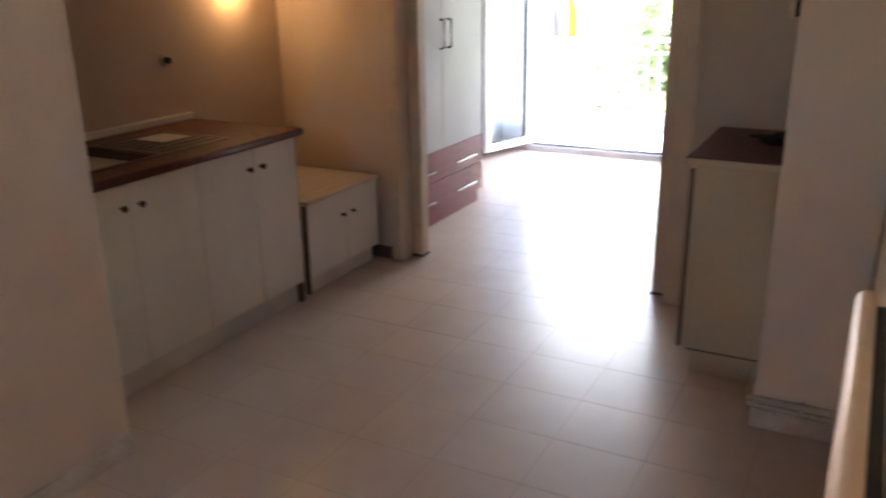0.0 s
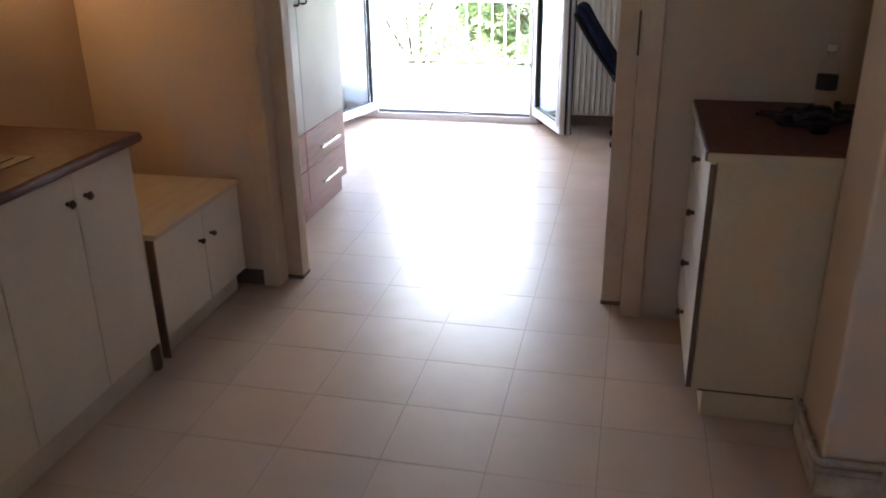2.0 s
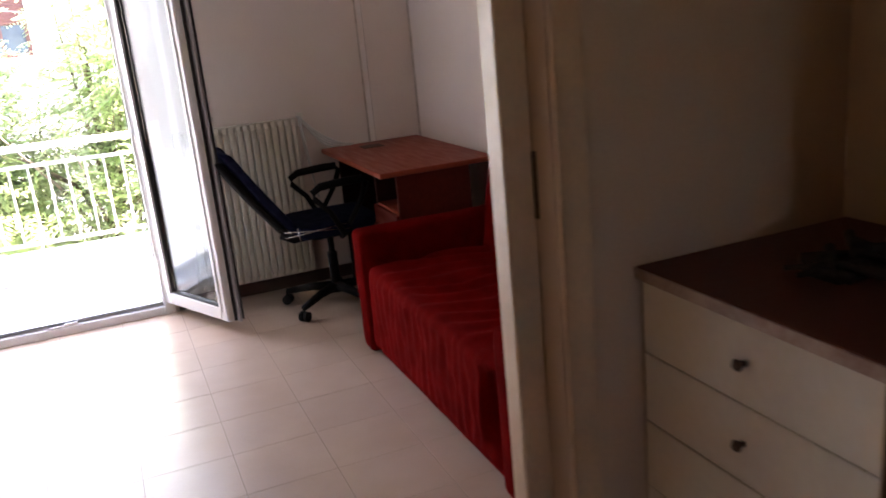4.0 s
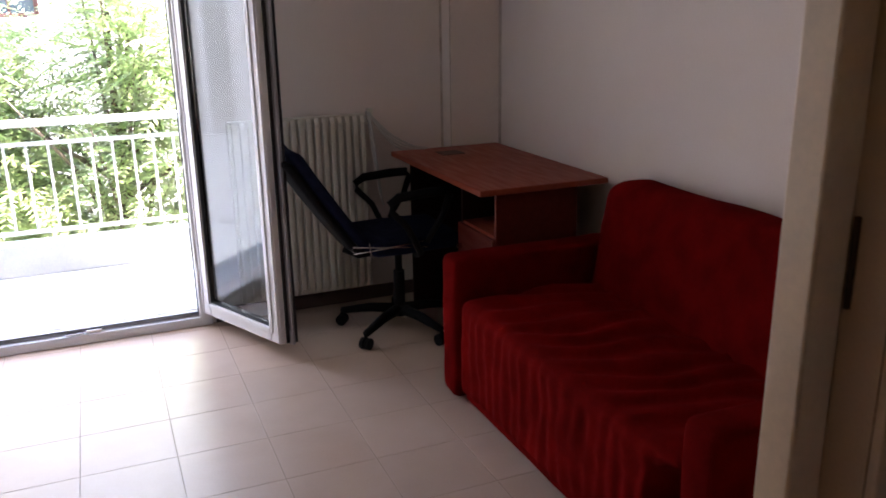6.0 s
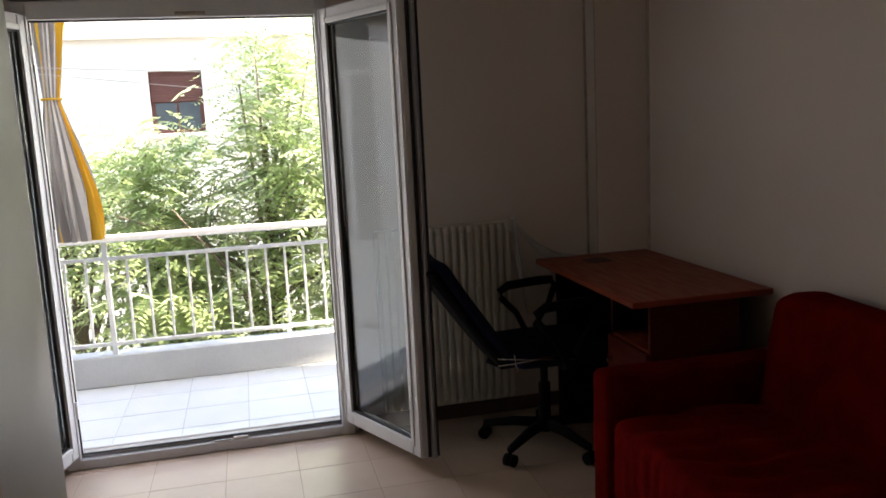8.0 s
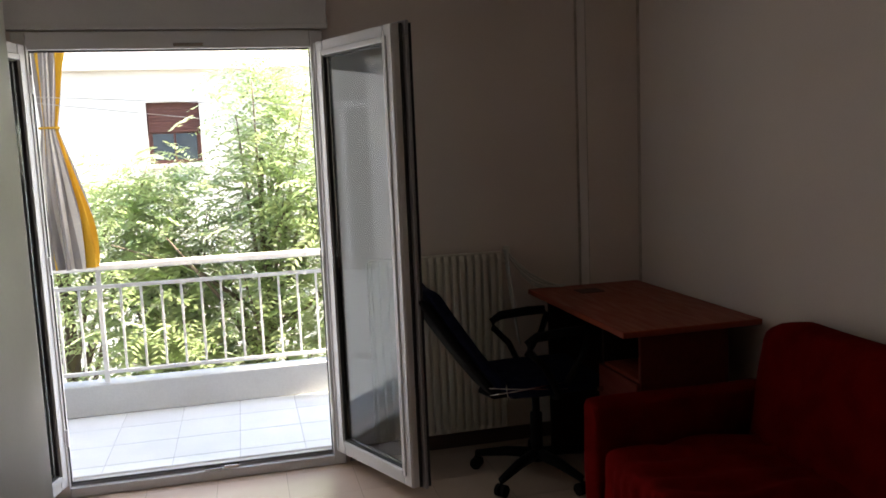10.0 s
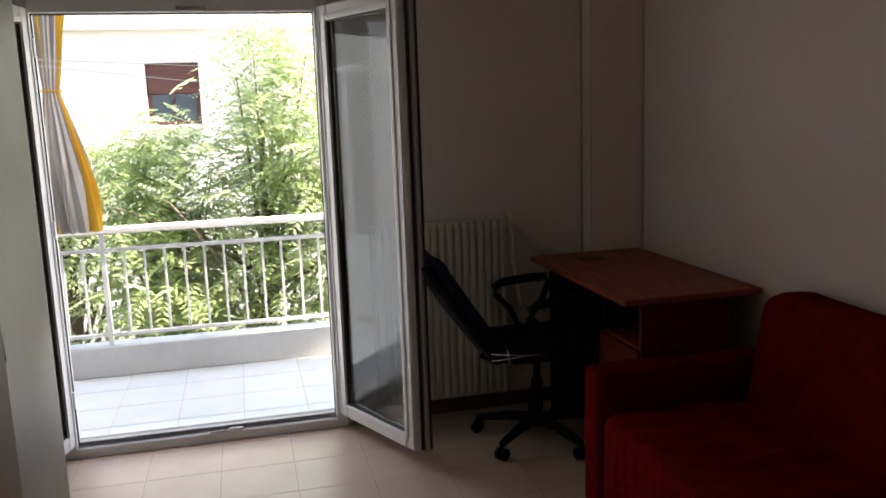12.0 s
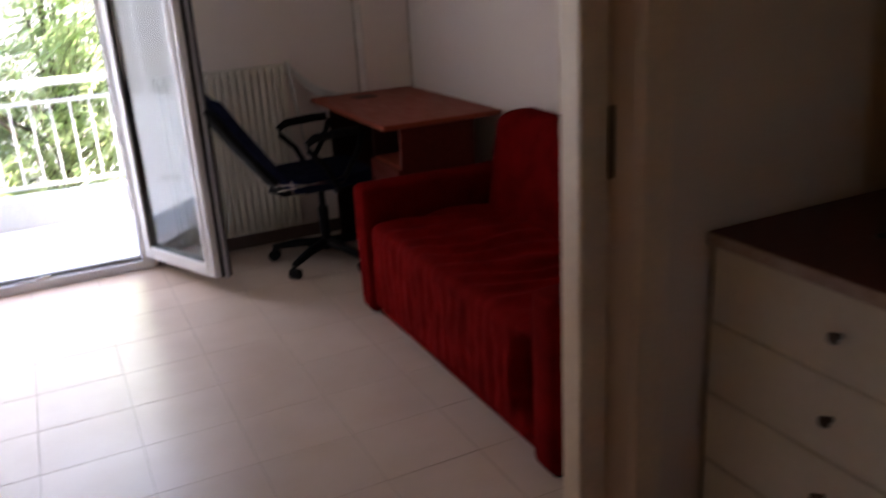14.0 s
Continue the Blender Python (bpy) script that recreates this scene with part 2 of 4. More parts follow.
def sweep(bm, pts, r, seg=8):
    """A round tube through points."""
    pts = [Vector(p) for p in pts]
    rings = []
    for i, p in enumerate(pts):
        d = (pts[min(i + 1, len(pts) - 1)] - pts[max(i - 1, 0)]).normalized()
        q = d.to_track_quat("Z", "Y")
        rad = r[i] if isinstance(r, (list, tuple)) else r
        rings.append([bm.verts.new(p + q @ Vector((math.cos(a) * rad, math.sin(a) * rad, 0)))
                      for a in [2 * math.pi * k / seg for k in range(seg)]])
    for a, b in zip(rings, rings[1:]):
        for k in range(seg):
            bm.faces.new((a[k], a[(k + 1) % seg], b[(k + 1) % seg], b[k]))
    bm.faces.new(rings[0][::-1])
    bm.faces.new(rings[-1])


def soft(bm, x0, x1, y0, y1, z0, z1, r, n=10, wob=0.0, freq=5.0, fold=None, step=0.03):
    """A rounded, slightly uneven block, for cushions and pads."""
    c = Vector(((x0 + x1) / 2, (y0 + y1) / 2, (z0 + z1) / 2))
    h = Vector(((x1 - x0) / 2, (y1 - y0) / 2, (z1 - z0) / 2))
    r = min(r, *h)

    def ticks(a):
        e = [-a, -a + 0.12 * r, -a + 0.4 * r, -a + r]
        k = max(2, min(n, int((2 * a - 2 * r) / step)))
        mid = [-a + r + (2 * a - 2 * r) * i / k for i in range(1, k)]
        return e + mid + [-v for v in reversed(e)]
    made = {}

    def vert(p):
        key = tuple(round(v, 6) for v in p)
        if key not in made:
            q = Vector(p)
            inner = Vector([max(-(h[i] - r), min(h[i] - r, q[i])) for i in range(3)])
            d = q - inner
            if d.length > 1e-6:
                q = inner + d.normalized() * r
            w = c + q
            if wob and d.length > 1e-6:
                w = w + d.normalized() * wob * noise.noise(w * freq)
            if fold is not None:
                w = fold(w)
            made[key] = bm.verts.new(w)
        return made[key]
    tk = [ticks(h[0]), ticks(h[1]), ticks(h[2])]
    for ax in range(3):
        u, v = (ax + 1) % 3, (ax + 2) % 3
        for s in (-1, 1):
            for i in range(len(tk[u]) - 1):
                for j in range(len(tk[v]) - 1):
                    q = []
                    for a, b in ((i, j), (i + 1, j), (i + 1, j + 1), (i, j + 1)):
                        p = [0, 0, 0]
                        p[ax], p[u], p[v] = s * h[ax], tk[u][a], tk[v][b]
                        q.append(vert(p))
                    if len(set(q)) == 4:
                        f = bm.faces.new(q if s > 0 else q[::-1])
                        f.smooth = True


def part(name, bm, mat, parent=None, label="", smooth=False):
    """Links a bmesh as one mesh object under a thing or a part."""
    me = bpy.data.meshes.new(name)
    if smooth:
        for f in bm.faces:
            f.smooth = True
    bm.to_mesh(me)
    bm.free()
    me.materials.append(mat)
    ob = new(name, me)
    if parent is not None:
        ob.parent = parent
    if label:
        ob["label"] = label
    return ob


def bx(name, dims, mat, parent=None, bevel=0.004, label="", seg=2, m=None):
    bm = bmesh.new()
    box(bm, *dims, bevel=bevel, seg=seg, m=m)
    return part(name, bm, mat, parent, label)


def thing(name, label, category, group="", at=None):
    e = new(name)
    e.empty_display_size = 0.1
    if at is not None:
        e.matrix_world = at
    return tagged(e, label, category, group)


def structure(name, dims, mat, label, category, bevel=0.0):
    return tagged(bx(name, dims, mat, None, bevel), label, category, "", "structure")


# ---- setting: walls, ceilings, openings ----
H = 2.70
XL, XR, YP = -0.30, 2.85, -3.21
# outer wall with the balcony door's opening
bm = bmesh.new()
box(bm, -5, -0.06, 0, 0.25, 0, 3.02)
box(bm, 1.282, 7.95, 0, 0.25, 0, 3.02)
box(bm, -0.06, 1.282, 0, 0.25, 2.115, 3.02)
box(bm, -5, 7.95, 0, 0.25, -3.5, -0.01)
# unseen upper wall, added and sized to keep the sun off the balcony
box(bm, -5, 7.95, 0.0, 0.25, 3.02, 10.0)
tagged(part("wall_north", bm, M_WALL), "white plastered outer wall with balcony door opening and added unseen sun-blocking top", "wall", "", "structure")
structure("wall_east_room", (XR, XR + 0.2, -3.05, 0, 0, H), M_WALL, "white plastered side wall of the living room", "wall")
# side wall and hall wall share an added, unseen opening that lights the hall
WY0, WY1, WZ0, WZ1 = -7.5, -6.9, 0.75, 2.1
bm = bmesh.new()
for d in ((-8.2, WY0, 0, H), (WY1, 0, 0, H), (WY0, WY1, 0, WZ0), (WY0, WY1, WZ1, H)):
    box(bm, XL - 0.2, XL, *d)
tagged(part("wall_west", bm, M_WALL), "plastered side wall along wardrobe", "wall", "", "structure")
bm = bmesh.new()
box(bm, 2.57, XR - 0.002, -0.118, -0.002, 0, H - 0.002, 0.004)
tagged(part("wall_pillar", bm, M_WALL), "white plastered corner pillar with thin cracks", "pillar", "", "structure")
crack = tagged(new("trim_pillar"), "thin brownish stained joint lines along corner pillar", "trim", "", "structure")
M_STAIN = material("brown_stain_line", (0.44, 0.35, 0.28), 0.85, color2=(0.60, 0.52, 0.46), scale=14, mixamt=0.7)
bx("joint_line", (2.566, 2.5695, -0.119, -0.113, 0.0, H - 0.003), M_STAIN, crack, 0.0)
bx("joint_line", (2.558, 2.5695, -0.004, -0.0008, 0.08, H - 0.003), M_STAIN, crack, 0.0)
bx("joint_line", (2.8462, 2.8496, -0.138, -0.1245, 0.08, H - 0.003), M_STAIN, crack, 0.0)
bx("joint_line", (2.843, 2.8485, -0.124, -0.1185, 0.0, H - 0.003), M_STAIN, crack, 0.0)
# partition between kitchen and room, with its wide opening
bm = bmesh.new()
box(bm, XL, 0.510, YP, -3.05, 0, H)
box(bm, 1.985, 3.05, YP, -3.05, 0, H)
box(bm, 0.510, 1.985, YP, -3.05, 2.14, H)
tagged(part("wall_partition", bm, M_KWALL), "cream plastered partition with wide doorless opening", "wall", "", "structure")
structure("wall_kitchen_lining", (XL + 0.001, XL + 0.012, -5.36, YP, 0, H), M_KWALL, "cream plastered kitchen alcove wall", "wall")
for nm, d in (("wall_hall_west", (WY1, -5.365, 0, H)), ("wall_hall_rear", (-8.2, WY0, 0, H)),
              ("wall_opening_sill", (WY0 + 0.001, WY1 - 0.001, 0, WZ0)), ("wall_opening_lintel", (WY0 + 0.001, WY1 - 0.001, WZ1, H))):
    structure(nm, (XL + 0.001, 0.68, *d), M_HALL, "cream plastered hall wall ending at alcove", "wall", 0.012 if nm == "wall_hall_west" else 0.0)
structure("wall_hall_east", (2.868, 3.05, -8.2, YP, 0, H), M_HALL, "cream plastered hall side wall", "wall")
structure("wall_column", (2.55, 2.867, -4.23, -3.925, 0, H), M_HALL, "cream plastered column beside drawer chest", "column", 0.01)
# hall end wall; its small opening is added, unseen, to let skylight in
bm = bmesh.new()
box(bm, -0.6, 1.65, -8.4, -8.2, 0, H)
box(bm, 1.95, 3.05, -8.4, -8.2, 0, H)
box(bm, 1.65, 1.95, -8.4, -8.2, 2.08, H)
box(bm, 1.65, 1.95, -8.4, -8.2, 0, 1.35)
# unseen reflector wall, added outside to send warm sunlight into the hall
structure("wall_bounce", (-3.2, -3.0, -11, -3, -3.5, 4.2), M_BOUNCE, "unseen cream rendered wall added to bounce sunlight into hall", "wall")
tagged(part("wall_hall_end", bm, M_KWALL), "cream plastered hall end wall with small added light opening", "wall", "", "structure")
structure("ceiling", (-0.6, 3.05, -8.4, 0, H, 3.02), M_CEIL, "plain white ceiling", "ceiling")
structure("subfloor", (-0.6, 3.05, -8.4, 0.0, -0.2, -0.0009), M_GROUT, "grey mortar bed below floor tiles", "floor")
structure("wall_skirt_left", (XL + 0.014, 0.437, YP - 0.012, YP - 0.001, 0.0, 0.07), M_SKIRT, "dark brown skirting along partition", "baseboard", 0.002)

# frame of the wide opening: stepped lining and casing
fr = tagged(new("door_frame"), "cream painted wooden frame of wide opening", "door frame", "", "structure")
bx("jamb", (0.511, 0.580, -3.125, -3.046, 0, 2.139), M_TRIM, fr, 0.004)
bx("jamb", (1.906, 1.984, -3.125, -3.046, 0, 2.139), M_TRIM, fr, 0.006)
bx("head", (0.580, 1.906, -3.125, -3.046, 2.06, 2.139), M_TRIM, fr, 0.004)
bx("casing", (0.438, 0.509, YP - 0.022, YP - 0.0005, 0, 2.21), M_TRIM, fr, 0.006)
bx("casing", (1.986, 2.066, YP - 0.022, YP - 0.0005, 0, 2.21), M_TRIM, fr, 0.006)
bx("casing", (0.511, 1.985, YP - 0.022, YP - 0.0005, 2.141, 2.21), M_TRIM, fr, 0.006)
bx("strike_plate", (1.976, 1.9845, -3.139, -3.130, 1.03, 1.19), M_DKMETAL, fr, 0.001, "dark slotted metal strike plate")
for x0, x1 in ((0.510, 0.581), (1.905, 1.985)):
    bx("foot_stain", (x0 - 0.001, x1 + 0.001, -3.129, -3.043, 0, 0.016), M_SKIRT, fr, 0.001)

# skirting and heating pipes along the column and the hall
sk = tagged(new("baseboard"), "white skirting board round the column", "baseboard", "", "structure")
bx("board", (2.538, 2.866, -4.242, -4.231, 0, 0.075), M_WSKIRT, sk, 0.003)
bx("board", (2.538, 2.549, -4.231, -3.925, 0, 0.075), M_WSKIRT, sk, 0.003)
bx("board", (2.856, 2.867, -8.19, -4.243, 0, 0.075), M_WSKIRT, sk, 0.003)
bx("board", (0.681, 0.692, -8.19, -5.366, 0, 0.075), M_WSKIRT, sk, 0.003)
pp = thing("heating_pipe", "two white painted heating pipes along column base", "pipe")
for z in (0.092, 0.120):
    bm = bmesh.new()
    sweep(bm, [(2.532, -3.93, z), (2.532, -4.21, z), (2.536, -4.244, z), (2.55, -4.248, z), (2.815, -4.248, z),
               (2.84, -4.252, z), (2.848, -4.27, z), (2.848, -8.15, z)], 0.010, 8)
    part("pipe", bm, M_WSKIRT, pp, smooth=True)
for y in (-4.0, -4.15):
    bx("clip", (2.522, 2.549, y - 0.008, y + 0.008, 0.08, 0.13), M_WSKIRT, pp, 0.002)
bx("clip", (2.70, 2.716, -4.259, -4.231, 0.08, 0.13), M_WSKIRT, pp, 0.002)

# skirting of the living room
bs = tagged(new("baseboard_room"), "dark brown tiled skirting of living room", "baseboard", "", "structure")
bx("board", (1.30, 2.568, -0.012, -0.001, 0, 0.075), M_SKIRT, bs, 0.002)
bx("board", (2.838, 2.849, -3.0, -0.12, 0, 0.075), M_SKIRT, bs, 0.002)
bx("board", (2.568, 2.838, -0.130, -0.119, 0, 0.075), M_SKIRT, bs, 0.002)
bx("board", (XL + 0.001, XL + 0.012, -1.83, -0.002, 0, 0.075), M_SKIRT, bs, 0.002)

# ---- balcony door: frame, shutter box, two leaves ----
df = tagged(new("window_1"), "white plastic frame of double balcony door", "door frame", "", "structure")
bx("jamb", (-0.059, -0.001, -0.03, 0.06, 0.0, 2.114), M_PVC, df, 0.004)
bx("jamb", (1.221, 1.281, -0.03, 0.06, 0.0, 2.114), M_PVC, df, 0.004)
bx("head", (-0.001, 1.221, -0.03, 0.06, 2.036, 2.114), M_PVC, df, 0.004)
bx("threshold", (-0.001, 1.221, -0.03, 0.06, 0.0, 0.048), M_PVC, df, 0.004)
bx("threshold_rail", (0.0, 1.220, -0.002, 0.05, 0.048, 0.064), M_PVCG, df, 0.003, "grey metal threshold rail")
for d in ((0.001, 1.219, -0.006, 0.004, 0.064, 0.070), (0.001, 1.219, -0.006, 0.004, 2.028, 2.0355)):
    bx("gasket", d, M_GASKET, df, 0.001)
for x in (0.001, 1.213):
    bx("gasket", (x, x + 0.006, -0.006, 0.004, 0.071, 2.027), M_GASKET, df, 0.001)
bx("lock_keep", (0.60, 0.68, -0.026, -0.004, 0.049, 0.058), M_STEEL, df, 0.002, "small steel lock keep")
bx("lock_keep", (0.69, 0.76, -0.024, -0.004, 0.049, 0.064), M_STEEL, df, 0.002, "small steel lock keep")
bx("lock_keep", (0.61, 0.74, -0.0335, -0.0305, 2.045, 2.06), M_STEEL, df, 0.001, "small steel lock keep")
sbx = thing("shutter_box", "white plastic roller shutter box above balcony door", "shutter box")
bx("case", (-0.075, 1.305, -0.045, -0.001, 2.12, 2.44), M_PVC, sbx, 0.006)
bx("lip", (-0.075, 1.305, -0.052, -0.0455, 2.12, 2.14), M_PVC, sbx, 0.002)


def door_leaf(label, mirror):
    """A glazed leaf, hinged at its origin, that reaches along +x (or -x when mirrored)."""
    W, Z0, Z1, F, T = 0.634, 0.070, 2.058, 0.070, 0.052
    e = thing("balcony_door_leaf", label, "door", "leaves of the balcony door")
    s = -1 if mirror else 1

    def piece(name, x0, x1, y0, y1, z0, z1, mat, b=0.004, label=""):
        a, c = sorted((s * x0, s * x1))
        return bx(name, (a, c, y0, y1, z0, z1), mat, e, b, label)
    piece("stile", 0.0, F, 0, T, Z0, Z1, M_PVC, 0.007)
    piece("stile", W - F, W, 0, T, Z0, Z1, M_PVC, 0.007)
    piece("rail", F, W - F, 0, T, Z0, Z0 + F, M_PVC, 0.007)
    piece("rail", F, W - F, 0, T, Z1 - F, Z1, M_PVC, 0.007)
    piece("overlap_lip", -0.012, W + 0.020, T + 0.002, T + 0.018, Z0 - 0.012, Z0 + 0.05, M_PVCG)
    piece("overlap_lip", -0.012, W + 0.020, T + 0.002, T + 0.018, Z1 - 0.05, Z1 + 0.012, M_PVCG)
    piece("overlap_lip", W - 0.05, W + 0.020, T + 0.002, T + 0.018, Z0 + 0.051, Z1 - 0.051, M_PVCG)
    piece("overlap_lip", -0.012, 0.05, T + 0.002, T + 0.018, Z0 + 0.051, Z1 - 0.051, M_PVCG)
    piece("gasket", W + 0.012, W + 0.026, T + 0.019, T + 0.026, Z0, Z1, M_GASKET, 0.001)
    piece("gasket", W + 0.001, W + 0.006, T - 0.02, T - 0.004, Z0, Z1, M_GASKET, 0.001)
    for x0, x1, z0, z1 in ((F, F + 0.008, Z0 + F, Z1 - F), (W - F - 0.008, W - F, Z0 + F, Z1 - F)):
        piece("gasket", x0, x1, 0.004, T - 0.004, z0, z1, M_GASKET, 0.001)
    for z in (Z0 + F, Z1 - F - 0.008):
        piece("gasket", F + 0.008, W - F - 0.008, 0.004, T - 0.004, z, z + 0.008, M_GASKET, 0.001)
    for x0, x1, z0, z1 in ((F - 0.024, F, Z0 + F - 0.024, Z1 - F + 0.024), (W - F, W - F + 0.024, Z0 + F - 0.024, Z1 - F + 0.024),
                           (F, W - F, Z0 + F - 0.024, Z0 + F), (F, W - F, Z1 - F, Z1 - F + 0.024)):
        piece("glazing_bead", x0, x1, -0.007, -0.0005, z0, z1, M_PVC, 0.003)
    for x0, x1 in ((0.004, 0.014), (W - 0.014, W - 0.004)):
        piece("edge_bead", x0, x1, -0.005, -0.0005, Z0 + 0.006, Z1 - 0.006, M_PVC, 0.002)
    g = piece("pane", F + 0.009, W - F - 0.009, 0.018, 0.034, Z0 + F + 0.009, Z1 - F - 0.009, M_GLASS, 0.0)
    g.visible_shadow = False
    bm = bmesh.new()
    box(bm, *sorted((s * (W - 0.05), s * (W - 0.015))), T + 0.019, T + 0.027, 1.02, 1.16, 0.003)
    box(bm, *sorted((s * (W - 0.045), s * (W - 0.020))), T + 0.027, T + 0.065, 1.10, 1.125, 0.004)
    box(bm, *sorted((s * (W - 0.15), s * (W - 0.018))), T + 0.05, T + 0.066, 1.10, 1.122, 0.004)
    part("handle", bm, M_PVC, e)
    for z in (0.25, 1.05, 1.85):
        bm = bmesh.new()
        rod(bm, (-s * 0.006, -0.004, z), (-s * 0.006, -0.004, z + 0.08), 0.008)
        part("hinge", bm, M_PVC, e)
    return e


ang_r = math.degrees(math.atan2(-0.572, 0.262))
leaf_r = door_leaf("white plastic glazed balcony door leaf, open", False)
leaf_r.matrix_world = pose(1.238, -0.036, 0, 0, 0, ang_r)
ang_l = math.degrees(math.atan2(-0.58, -0.165)) + 180
leaf_l = door_leaf("white plastic glazed balcony door leaf, open towards wardrobe", True)
leaf_l.matrix_world = pose(0.002, -0.036, 0, 0, 0, ang_l)


# ---- wardrobe ----
def wardrobe():
    e = thing("wardrobe", "two-door wardrobe with white doors and cherry drawers", "wardrobe")
    y0, y1, x0, xf, top = -3.02, -1.845, XL + 0.01, 0.336, 2.12
    bx("body", (x0, xf, y0, y1, 0.10, top), M_WARD, e, 0.003)
    bx("plinth", (x0, xf - 0.012, y0 + 0.01, y1 - 0.006, 0.0, 0.098), M_CHERRY, e, 0.002, "cherry plinth")
    mid = (y0 + y1) / 2
    for a, b, hy in ((y0, mid, mid - 0.018), (mid, y1, mid + 0.075)):
        d = bx("door", (xf + 0.002, xf + 0.020, a + 0.002, b - 0.002, 0.492, top - 0.003), M_WARD, e, 0.002)
        bm = bmesh.new()
        hx = xf + 0.048
        sweep(bm, [(xf + 0.019, hy, 1.295), (hx - 0.008, hy, 1.295), (hx, hy, 1.287), (hx, hy, 1.13), (hx - 0.008, hy, 1.122), (xf + 0.019, hy, 1.122)], 0.006, 8)
        part("handle", bm, M_DKMETAL, d, "dark bronze bow handle", True)
        for za, zb in ((0.104, 0.294), (0.298, 0.488)):
            w = bx("drawer", (xf + 0.002, xf + 0.020, a + 0.002, b - 0.002, za, zb), M_CHERRY, e, 0.002, "glossy cherry drawer front")
            zc = (za + zb) / 2 - 0.02
            bm = bmesh.new()
            c = (a + b) / 2
            box(bm, xf + 0.040, xf + 0.052, c - 0.14, c + 0.14, zc - 0.007, zc + 0.007, 0.003)
            for yy in (c - 0.11, c + 0.11):
                rod(bm, (xf + 0.019, yy, zc), (xf + 0.042, yy, zc), 0.005)
            part("handle", bm, M_STEEL, w, "bright steel bar handle")
    return e


wardrobe()


# ---- sofa ----
def sofa():
    e = thing("sofa", "red velour two-seat sofa bed with padded arms", "sofa")
    y0, y1 = -2.80, -1.205
    at = 0.13

    def crease(w):
        n1 = noise.noise(Vector((w.x * 3, w.y * 3, 0)))
        n2 = noise.noise(Vector((1.7, w.y * 9, w.z * 4)))
        back = min(1.0, max(0.0, (w.x - 2.06) / 0.10))
        k = 0.013 * back * math.sin(48 * (w.y + 0.30 * w.x) + 5 * n1) * (0.65 + 0.6 * n1) if w.z > 0.40 else 0
        front = max(0.0, 1 - (w.x - 2.05) / 0.06)
        n3 = noise.noise(Vector((5.1, w.y * 22, w.z * 14)))
        ripple = front * (0.0030 * math.sin(95 * w.y + 2 * n2) + 0.004 * n2 + 0.006 * n3)
        # the corner by one arm has sunk inwards and leaves a dark gap
        near = max(0.0, 1 - (w.y - (y0 + at + 0.035)) / 0.10)
        low = max(0.0, 1 - ((w.z - 0.27) / 0.16) ** 2)
        return w + Vector((ripple + 0.11 * near ** 1.5 * low, 0.05 * near * low, k))
    bm = bmesh.new()
    soft(bm, 2.052, 2.67, y0 + at + 0.006, y1 - at - 0.008, 0.055, 0.45, 0.045, 100, 0.006, 5, crease, 0.0125)
    part("seat_cushion", bm, M_RIBBED, e, "creased quilted seat cushion", True)
    bm = bmesh.new()
    soft(bm, 2.085, 2.65, y0 + at + 0.004, y1 - at - 0.004, 0.012, 0.10, 0.02, 14, 0.003, 9)
    part("base", bm, M_RIBBED, e, smooth=True)
    for a, b in ((y0, y0 + at), (y1 - at, y1)):
        bm = bmesh.new()
        soft(bm, 2.043, 2.78, a, b, 0.02, 0.60, 0.032, 14, 0.006, 6)
        part("armrest", bm, M_FABRIC, e, "padded armrest", True)
    for a in (y0 + 0.05, y1 - 0.05):
        for x in (2.09, 2.72):
            bm = bmesh.new()
            rod(bm, (x, a, 0.0), (x, a, 0.03), 0.018)
            part("foot", bm, M_PLASTIC, e)

    def lean(w):
        t = max(0.0, (w.z - 0.42) / 0.45)
        edge = min(w.y - (y0 + 0.06), (y1 - 0.20) - w.y)
        droop = 0.03 * max(0.0, 1 - max(edge, 0) / 0.14) * t
        return Vector((w.x + 0.07 * t, w.y, w.z - droop))
    bm = bmesh.new()
    soft(bm, 2.605, 2.755, y0 + 0.06, y1 - 0.175, 0.30, 0.882, 0.055, 22, 0.010, 5, lean)
    part("backrest", bm, M_FABRIC, e, "rounded high back cushion", True)
    return e


sofa()


# ---- desk ----
def desk():
    e = thing("desk", "cherry laminate desk with open side compartment", "desk")
    bx("top", (2.224, 2.825, -1.192, -0.132, 0.797, 0.822), M_DESK, e, 0.004)
    # panels below the top carry its shade as a darker cherry
    bx("leg_panel", (2.30, 2.78, -0.22, -0.20, 0.0, 0.796), M_DESKDEEP, e, 0.002)
    bx("back_panel", (2.76, 2.779, -0.80, -0.221, 0.30, 0.796), M_DESKDEEP, e, 0.002)
    bx("side_panel", (2.315, 2.70, -1.152, -1.134, 0.0, 0.796), M_DESKSHADE, e, 0.002)
    bx("side_panel", (2.315, 2.70, -0.82, -0.802, 0.0, 0.796), M_DESKDEEP, e, 0.002)
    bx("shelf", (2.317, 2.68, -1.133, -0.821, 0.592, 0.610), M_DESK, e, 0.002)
    bx("rear_panel", (2.682, 2.698, -1.133, -0.821, 0.02, 0.796), M_DESKDEEP, e, 0.002)
    d = bx("door", (2.298, 2.314, -1.150, -0.804, 0.06, 0.60), M_DESKSHADE, e, 0.002)
    bm = bmesh.new()
    rod(bm, (2.298, -0.84, 0.5), (2.277, -0.84, 0.5), 0.012)
    part("knob", bm, M_STEEL, d)
    return e


desk()
bx_ = bx("desk_pad", (2.41, 2.53, -0.38, -0.27, 0.8225, 0.826), M_PAD, None, 0.003)
tagged(bx_, "small flat dark grey pad on desk top", "pad")


